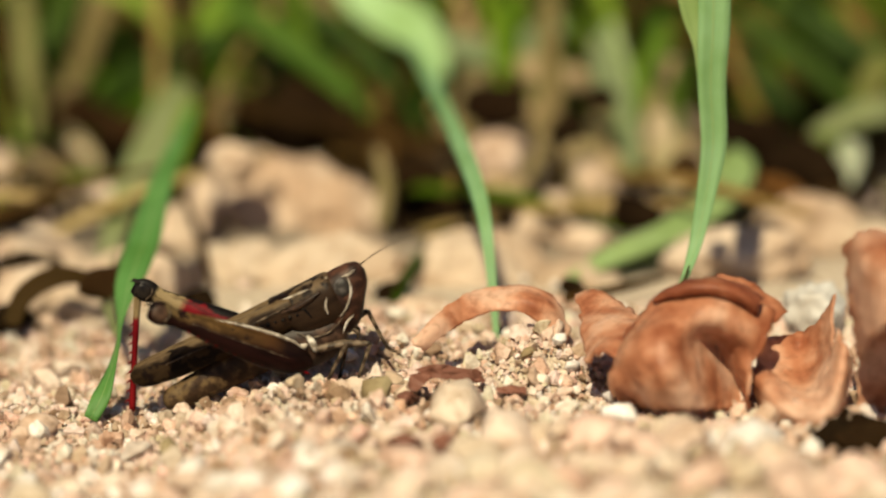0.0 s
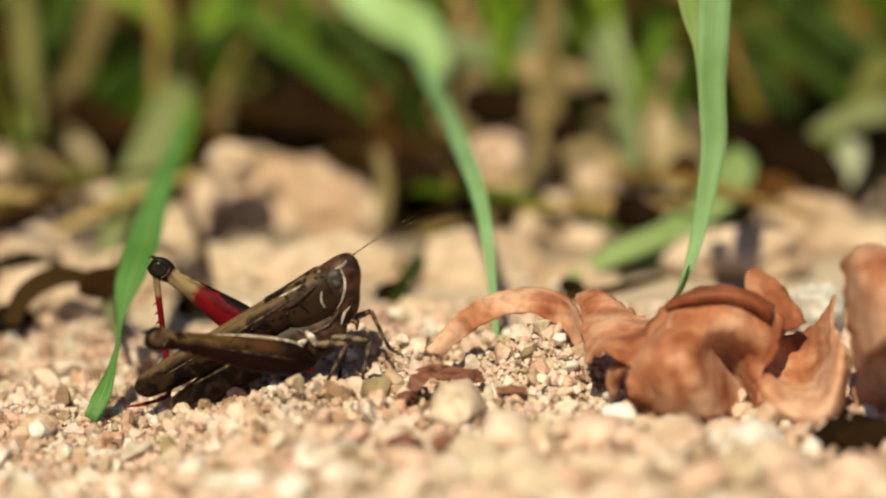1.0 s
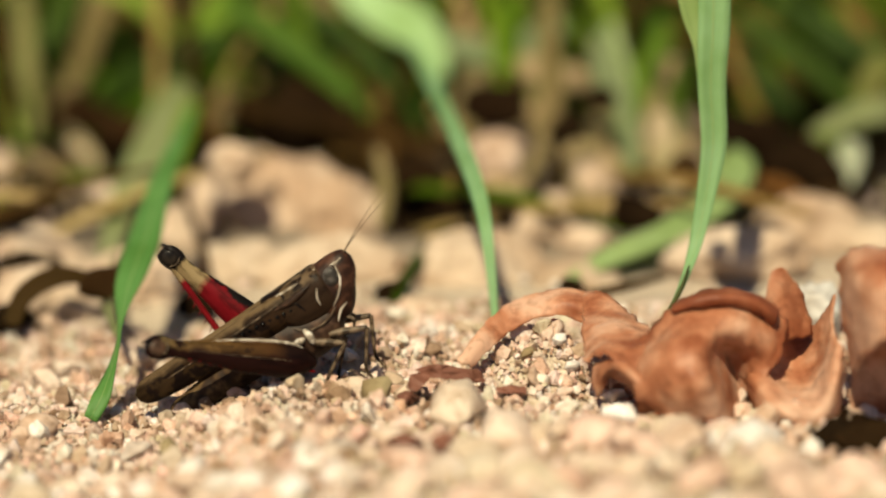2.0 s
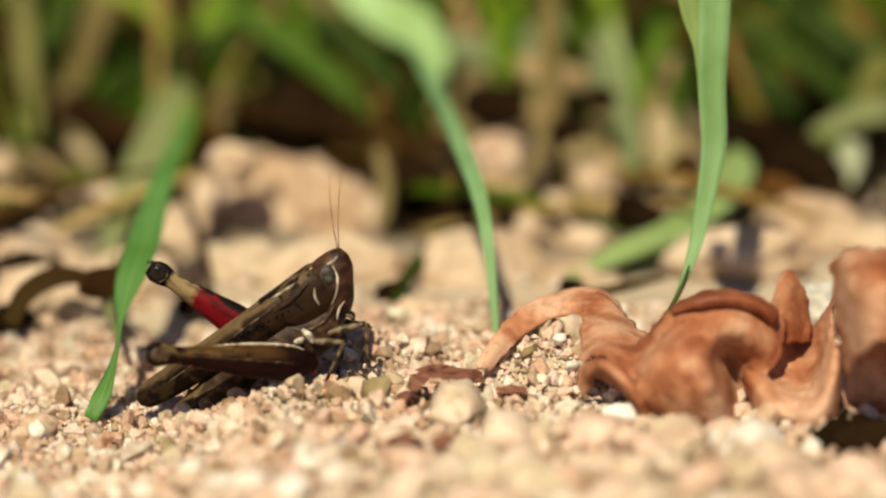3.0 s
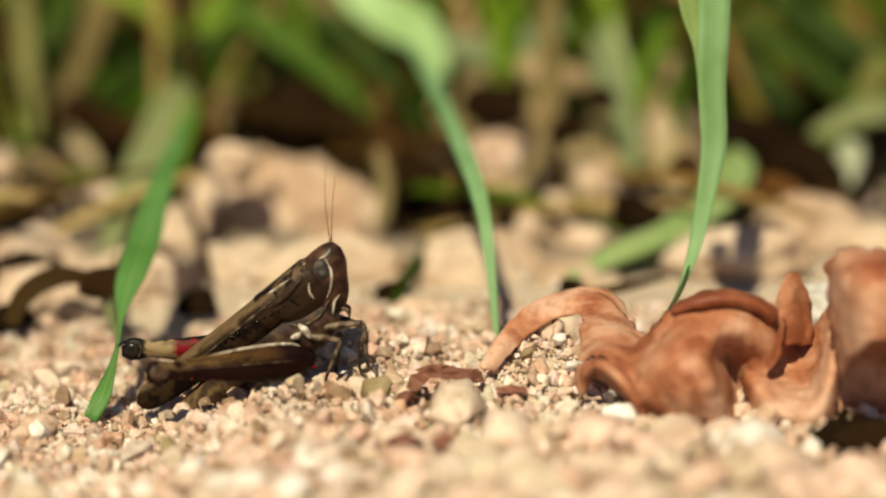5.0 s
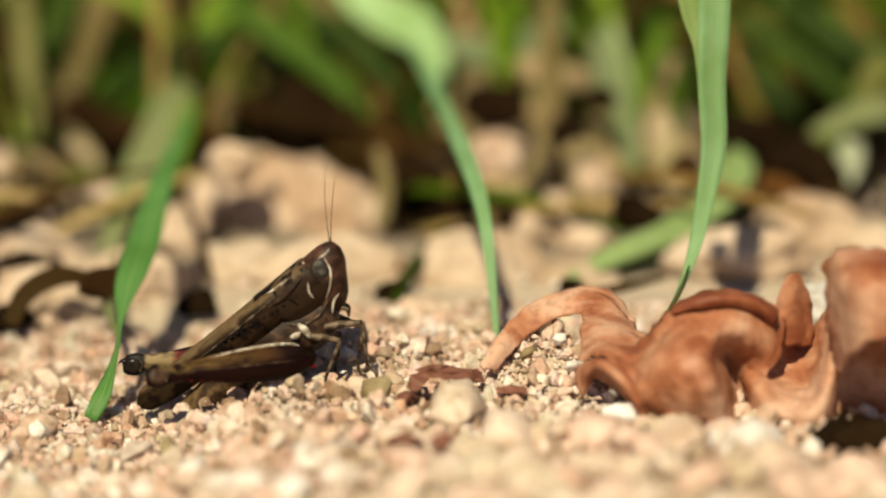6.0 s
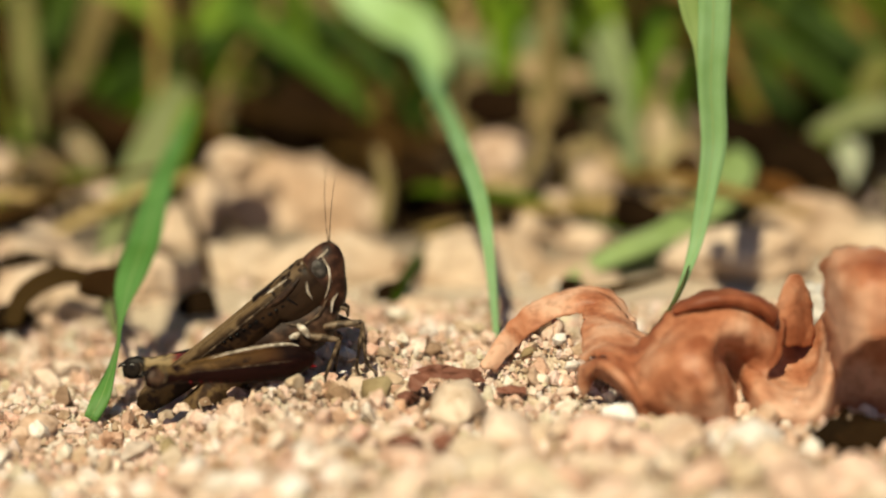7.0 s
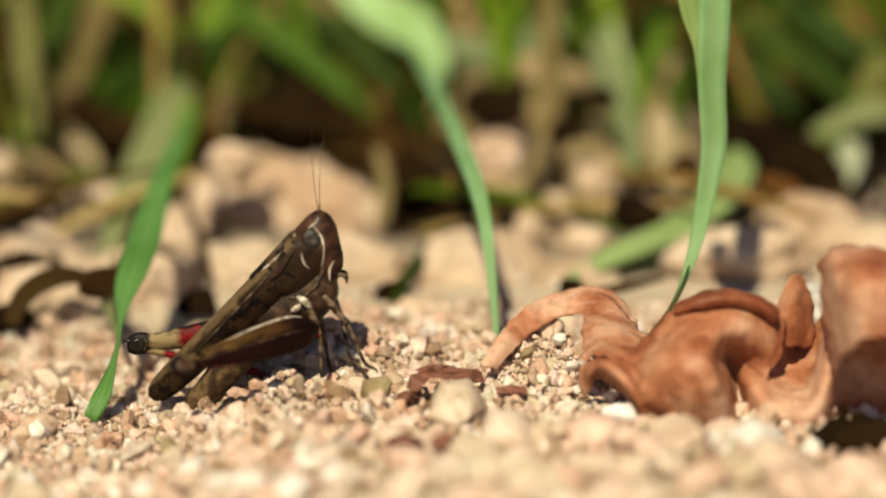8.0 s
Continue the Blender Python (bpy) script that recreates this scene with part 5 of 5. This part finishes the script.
def hind_leg(s):
    """Hind leg on side s: thigh along -x from the hip, shin folded back along it."""
    sec = [(0.9, 0, 0.5, 0.45), (0.0, 0.0, 1.2, 0.8), (-1.6, 0.0, 1.9, 1.2), (-4.0, 0.0, 2.1, 1.3), (-7.5, 0.0, 1.95, 1.15), (-11.0, 0.0, 1.5, 0.9), (-14.0, 0.0, 1.1, 0.6), (-15.8, 0.0, 1.0, 0.6),
           (-17.0, 0.0, 1.3, 0.68), (-18.0, -0.05, 1.25, 0.62), (-18.8, -0.1, 0.8, 0.35)]
    bm = loft(fine_sections(sec, 46), 20, 1.75)
    bm.normal_update()
    bmesh.ops.recalc_face_normals(bm, faces=bm.faces)
    for f in bm.faces:
        f.material_index = 1 if f.normal.y * s < -0.05 else 0
    femur = part("hind_thigh", bm, [M_FEMUR_OUT, M_FEMUR_IN], hopper, "swollen hind thigh, brown outside and red inside")
    part("thigh_ridge", tube([V(-0.9, s * 0.6, 1.35), V(-2.2, s * 0.66, 1.72), V(-4.5, s * 0.66, 1.80), V(-7.8, s * 0.52, 1.66), V(-11.5, s * 0.36, 1.26)], [0.04 * MM, 0.17 * MM, 0.2 * MM, 0.14 * MM, 0.02 * MM], 8, steps=22), M_PALE, femur, "pale upper ridge of the thigh")
    part("thigh_keel", tube([V(-1.0, s * 1.05, -0.2), V(-4.5, s * 1.4, -0.2), V(-9.0, s * 1.08, -0.15), V(-14, s * 0.6, 0.0)], [0.03 * MM, 0.06 * MM, 0.06 * MM, 0.03 * MM], 6, steps=16), M_LEG, femur, "tan side keel of the thigh")
    for sy in (-1, 1):
        outer_near = s < 0 and sy < 0
        part("knee_lobe", loft([(x, -0.15, 1.0 * math.sqrt(max(1 - ((x + 17.6) / 0.95) ** 2, 0.02)), 0.24 * math.sqrt(max(1 - ((x + 17.6) / 0.95) ** 2, 0.02)), sy * 0.55) for x in np.linspace(-18.53, -16.67, 9)], 10), M_THORAX if outer_near else M_BLACK, femur, "dark brown knee lobe" if outer_near else "black knee lobe")
        part("knee_crescent", tube([V(-16.75, sy * 0.7, 0.75), V(-16.5, sy * 0.72, 0.0), V(-16.9, sy * 0.72, -0.8)], [0.05 * MM, 0.14 * MM, 0.05 * MM], 7, steps=8), M_LEG, femur, "tan crescent before the knee")
        part("knee_spur", tube([V(-18.2, sy * 0.45, 0.5), V(-18.9, sy * 0.5, 0.55), V(-19.3, sy * 0.5, 0.25)], [0.2 * MM, 0.13 * MM, 0.03 * MM], 6, steps=6), M_BLACK, femur)
    bm = tube([V(-0.5, 0, 0.15), V(0.5, 0, 0.0), V(1.5, 0, -0.25), V(6, 0, -0.2), V(11, 0, -0.1), V(13.6, 0, 0), V(14.3, 0, 0)], [0.3 * MM, 0.5 * MM, 0.42 * MM, 0.36 * MM, 0.36 * MM, 0.42 * MM, 0.3 * MM], 10, steps=30)
    for k in range(9):
        for sy in (-1, 1):
            x = 4.0 + k * 1.12
            tube([V(x, sy * 0.2, -0.4), V(x + 0.35, sy * 0.5, -0.95)], [0.11 * MM, 0.02 * MM], 5, bm)
    foot = [V(14.1, 0, 0), V(15.0, 0, -0.5), V(15.5, 0, -1.8), V(15.8, 0, -3.6), V(15.9, 0, -5.4)] if s > 0 else [V(14.1, 0, 0), V(15.3, 0, 0.1), V(16.6, 0, 0.3), V(17.9, 0, 0.4), V(18.9, 0, 0.3)]
    tube(foot, [0.26 * MM, 0.3 * MM, 0.22 * MM, 0.24 * MM, 0.08 * MM], 8, bm, steps=14)
    tibia = part("hind_shin", bm, M_TIBIA, femur, "spiny red shin with a cream band")
    return femur, tibia


thigh_near, shin_near = hind_leg(-1)
thigh_far, shin_far = hind_leg(1)


def walking_leg(upper, lower):
    """Slim leg: thigh along +x from the hip, shin along +x from the knee, with claws."""
    femur = part("thigh", tube([V(0, 0, 0), V(upper * 0.3, 0, 0), V(upper * 0.8, 0, 0), V(upper, 0, 0)], [0.4 * MM, 0.46 * MM, 0.34 * MM, 0.3 * MM], 9, steps=12), M_LEG, hopper, "slim brown walking leg")
    bm = tube([V(0, 0, 0), V(lower * 0.15, 0, 0), V(lower * 0.7, 0, 0), V(lower * 0.8, 0, 0)], [0.27 * MM, 0.25 * MM, 0.2 * MM, 0.22 * MM], 8, steps=12)
    tube([V(lower * 0.78, 0, 0), V(lower * 0.93, 0, 0.15), V(lower + 0.5, 0, 0.9), V(lower + 1.1, 0, 1.0)], [0.2 * MM, 0.2 * MM, 0.16 * MM, 0.04 * MM], 7, bm, steps=10)
    shin = part("shin", bm, M_LEG, femur)
    return femur, shin


# ---- motion ----
# seconds, crown of the head, pitch of the body in degrees
BODY = [(0.0, V(-10.23, 0.00, 15.03), 27.0), (0.5, V(-10.49, 0.00, 15.16), 28.5), (1.0, V(-11.17, 0.00, 16.00), 32.5), (1.5, V(-11.61, 0.00, 16.32), 34.5), (2.15, V(-11.93, 0.00, 16.38), 35.5), (2.8, V(-12.12, 0.00, 16.45), 36.5),
        (3.5, V(-12.68, 0.00, 16.77), 38.0), (4.0, V(-12.87, 0.00, 16.96), 39.0), (4.6, V(-13.06, 0.00, 17.16), 39.5), (5.2, V(-13.12, 0.00, 17.22), 39.8), (5.8, V(-13.18, 0.00, 17.28), 40.0), (7.0, V(-13.37, 0.00, 17.28), 40.5),
        (7.4, V(-13.49, 0.00, 17.61), 41.3), (7.7, V(-13.74, 0.00, 18.31), 43.0), (7.85, V(-14.04, 0.00, 19.34), 45.0), (8.0, V(-14.47, 0.00, 20.75), 47.5)]
KNEE_NEAR = [V(-31.29, -7.48, 10.84), V(-31.34, -7.12, 10.50), V(-31.54, -8.57, 8.19), V(-31.63, -8.48, 7.59), V(-31.46, -8.96, 7.14), V(-31.44, -8.72, 6.57), V(-31.32, -9.93, 5.87), V(-31.33, -9.97, 5.37),
             V(-31.39, -10.10, 4.90), V(-31.48, -9.88, 4.46), V(-31.49, -9.91, 4.21), V(-31.63, -9.74, 4.04), V(-31.49, -9.92, 4.09), V(-30.89, -10.87, 4.34), V(-29.57, -12.77, 4.85), V(-28.19, -14.00, 6.43)]
KNEE_FAR = [V(-34.84, 3.20, 11.51), V(-34.05, 3.20, 12.17), V(-32.79, 3.20, 14.14), V(-32.18, 3.20, 15.57), V(-31.92, 3.20, 15.77), V(-32.71, 3.20, 14.79), V(-35.32, 3.20, 10.40), V(-35.47, 3.20, 6.90),
            V(-35.45, 3.20, 5.11), V(-35.36, 3.20, 3.65), V(-35.26, 3.20, 2.46), V(-35.21, 3.20, 1.93), V(-34.89, 3.20, 1.73), V(-34.57, 3.20, 1.79), V(-34.48, 3.20, 2.99), V(-34.43, 3.20, 4.78)]
SHIN_FAR = [70, 66, 50, 35, 12, 3, 2, 2, 2, 2, 2, 2, 3, 6, 12, 20]


def body_pose(crown, pitch):
    return Matrix.Translation(crown) @ pose(0, 0, 0, 0, -pitch, 0) @ Matrix.Translation(-CROWN)


POSES = [(t, body_pose(c, p)) for t, c, p in BODY]


def aim(hip, goal, back):
    """Turn about y, in the body's space, that points +x (or -x) from hip to goal."""
    d = goal - hip
    return -math.degrees(math.atan2(d.z, d.x)) if not back else -math.degrees(math.atan2(-d.z, -d.x))


def hind_rows(s, knees):
    hip = Vector((-0.7 if s < 0 else -3.1, s * HIP, 0)) * MM
    rows = []
    for (t, m), knee in zip(POSES, knees):
        hip.z = (0.5 - 1.1 * min(1, t / 2.8) if s < 0 else 0.6 + 0.7 * max(0, 1 - t / 1.6)) * MM
        goal = m.inverted() @ Vector(knee)
        pitch, yaw = aim(hip, goal, True), s * 1.5
        if s < 0:  # the near thigh swings outward as the body rises
            d, reach = goal - hip, FEMUR_LEN * MM
            level = math.sqrt(max(reach ** 2 - d.z ** 2, 1e-8))
            pitch, yaw = -math.degrees(math.atan2(-d.z, level)), -s * math.degrees(math.acos(min(max(-d.x / level, 0.6), 0.999)))
        rows.append((t, pose(*hip, 0, pitch, yaw)))
    return rows


def two_bone(hip, foot, a, b, up=1):
    """Angles of thigh and shin (degrees about y, shin relative to thigh) that bring the foot to its place."""
    d = foot - hip
    dist = min(max(math.hypot(d.x, d.z), abs(a - b) * 1.02), (a + b) * 0.995)
    base = math.atan2(d.z, d.x)
    k = math.acos(min(max((a * a + dist * dist - b * b) / (2 * a * dist), -1), 1))
    j = math.acos(min(max((a * a + b * b - dist * dist) / (2 * a * b), -1), 1))
    thigh = base + up * k
    return -math.degrees(thigh), math.degrees(math.pi - j) * up


def walking_rows(hip, feet, a, b, up=1):
    """Rows of thigh and shin that keep the foot on its path, feet: (seconds, place)."""
    upper, lower = [], []
    for t, m in POSES:
        k = max(i for i in range(len(feet)) if feet[i][0] <= t)
        n = min(k + 1, len(feet) - 1)
        s = 0 if n == k else (t - feet[k][0]) / (feet[n][0] - feet[k][0])
        goal = m.inverted() @ feet[k][1].lerp(feet[n][1], s)
        thigh, shin = two_bone(hip, goal, a * MM, b * MM, up)
        upper.append((t, pose(*hip, 0, thigh, 0)))
        lower.append((t, pose(a * MM, 0, 0, 0, shin, 0)))
    return upper, lower


WALKING = [  # hip (mm), thigh and shin length (mm), where the foot is
    (V(0.9, -2.4, 1.2), 3.6, 5.6, [(0, V(-13.27, -3.00, 0.94)), (8, V(-13.58, -3.00, 1.20))], 1),
    (V(2.9, -2.0, 0.8), 4.3, 5.4, [(0, V(-9.86, -3.00, 0.81)), (0.5, V(-9.86, -3.00, 0.81)), (1.0, V(-9.22, -3.00, 0.94)), (1.5, V(-8.96, -3.00, 1.98)), (2.8, V(-8.33, -3.00, 2.77)), (8, V(-8.58, -3.00, 3.03))], 1),
    (V(0.9, 2.4, 1.2), 3.6, 5.6, [(0, V(-11.96, 5.00, -0.16)), (2.8, V(-12.21, 5.00, 0.11)), (8, V(-12.60, 5.00, 0.38))], 1),
    (V(3.4, 2.0, 1.0), 4.3, 5.4, [(0, V(-6.11, 6.00, 3.88)), (1.0, V(-5.85, 6.00, 3.74)), (1.5, V(-6.24, 6.00, 4.01)), (2.15, V(-8.07, 6.00, 2.40)), (2.8, V(-9.35, 5.00, 1.66)), (8, V(-10.13, 5.00, 1.32))], 1)]
LEGS = [(walking_leg(a, b), hip, a, b, feet, up) for hip, a, b, feet, up in WALKING]


def about(pivot, dx, dy, dz, rx=0, ry=0, rz=0):
    """A turn about pivot (leaf space, mm) and a shift (mm)."""
    p = Vector(pivot) * MM
    return Matrix.Translation(p + V(dx, dy, dz)) @ pose(0, 0, 0, rx, ry, rz) @ Matrix.Translation(-p)


def motions():
    walk(hopper, POSES)
    walk(thigh_near, hind_rows(-1, KNEE_NEAR))
    walk(thigh_far, hind_rows(1, KNEE_FAR))
    knee = Vector((-FEMUR_LEN, 0, -0.1)) * MM
    walk(shin_near, [(0.0, pose(*knee, 0, 4, 0)), (7.4, pose(*knee, 0, 4, 0)), (7.7, pose(*knee, 0, 5, 0)), (8.0, pose(*knee, 0, 4, 0))])
    walk(shin_far, [(t, pose(*knee, 0, a, 0)) for (t, _), a in zip(POSES, SHIN_FAR)])
    for (femur, shin), hip, a, b, feet, up in LEGS:
        upper, lower = walking_rows(hip, feet, a, b, up)
        walk(femur, upper)
        walk(shin, lower)
    for ob, s, lag in ((antenna_near, -1, 0), (antenna_far, 1, 8)):
        base = Vector((9.0, s * 0.55, 7.0)) * MM
        walk(ob, [(t, pose(*base, 0, -a + lag, s * 8)) for t, a in ((0.0, 8), (1.0, 2), (1.5, 4), (2.15, 30), (2.8, 58), (3.5, 56), (5.8, 52), (7.0, 50), (8.0, 46))])
    peak = (V(14.08, 8.00, 9.75) - LEAF_BASE) / MM
    walk(tip_curl, [(t, about(peak, dx, 0, dz, 0, ry, 0)) for t, dx, dz, ry in (
        (0.0, -6.5, 0.6, 12), (0.7, -6.0, 0.4, 11), (1.0, -5.0, 0.3, 9), (1.5, -3.6, 0.1, 6), (2.15, -1.7, 0, 3), (2.8, -0.6, 0, 1), (4.5, 0, 0, 0), (7.0, 0.1, 0.1, 0), (8.0, 0.3, 0.1, 1))])
    walk(mid_fold, [(t, about((0, 0, 0), dx, 0, dz, 0, ry, rz)) for t, dx, dz, ry, rz in ((0.0, -2.2, 1.3, -3, -14), (0.5, -1.6, 1.0, -2, -11), (1.0, -0.8, 0.5, -1, -7), (1.5, -0.4, 0.3, 0, -5), (2.8, 0, 0, 0, -1), (4.5, 0, 0, 0, 0), (8.0, 0.3, 0, 0, 2))])
    neck = (V(16.58, 6.00, 9.08) - LEAF_BASE) / MM
    walk(side_lobe, [(t, about(neck, dx, 0, 0, 0, ry, 0)) for t, dx, ry in ((0.0, -0.6, -19), (0.5, -0.6, -19), (1.0, -0.5, -18), (1.5, -0.3, -15), (2.15, -0.1, -8), (2.8, 0, -2), (4.5, 0, 0), (8.0, 0.3, 1))])
    walk(curled_edge, [(t, about((0, 0, 0), dx, 0, dz, 0, 0, 0)) for t, dx, dz in ((0.0, 3.6, -0.2), (0.5, 3.6, -0.2), (1.0, 3.4, -0.2), (1.5, 2.9, -0.1), (2.15, 1.5, 0), (2.8, 0.4, 0), (4.5, 0, 0), (8.0, 0.4, 0))])
    hinge = (V(36.76, -6.00, 7.74) - LEAF_BASE) / MM
    walk(flap, [(t, about(hinge, dx, 0, dz, 0, ry, rz)) for t, dx, dz, ry, rz in (
        (0.0, -2.6, 0.4, -46, -8), (0.5, -1.8, 0.4, -40, -6), (1.0, -0.8, 0.3, -28, -4), (1.5, -0.3, 0.2, -20, -3), (2.15, 0, 0.1, -8, -2), (2.8, 0, 0, -2, 0), (4.5, 0.2, -0.2, 1, 0), (8.0, 0.4, -0.4, 3, 0))])
    walk(front_lip, [(t, about((0, 0, 0), dx, 0, 0)) for t, dx in ((0.0, 0.4), (1.0, 0.2), (1.5, 0.0), (2.8, -0.4), (4.5, -0.6), (7.0, -0.8), (8.0, -1.0))])
    for lobe in (right_lobe, under_lobe):
        walk(lobe, [(t, about((18, -8, 0), dx, 0, dz, 0, ry, 0)) for t, dx, dz, ry in ((0.0, 1.8, 2.0, 0), (0.5, 2.0, 1.2, 0), (1.0, 1.6, 0.3, 0), (1.5, 1.4, 0.2, 0), (2.8, 0.6, 0, 0), (4.5, 0, 0, 0), (8.0, -0.9, 0.2, 0))])


motions()
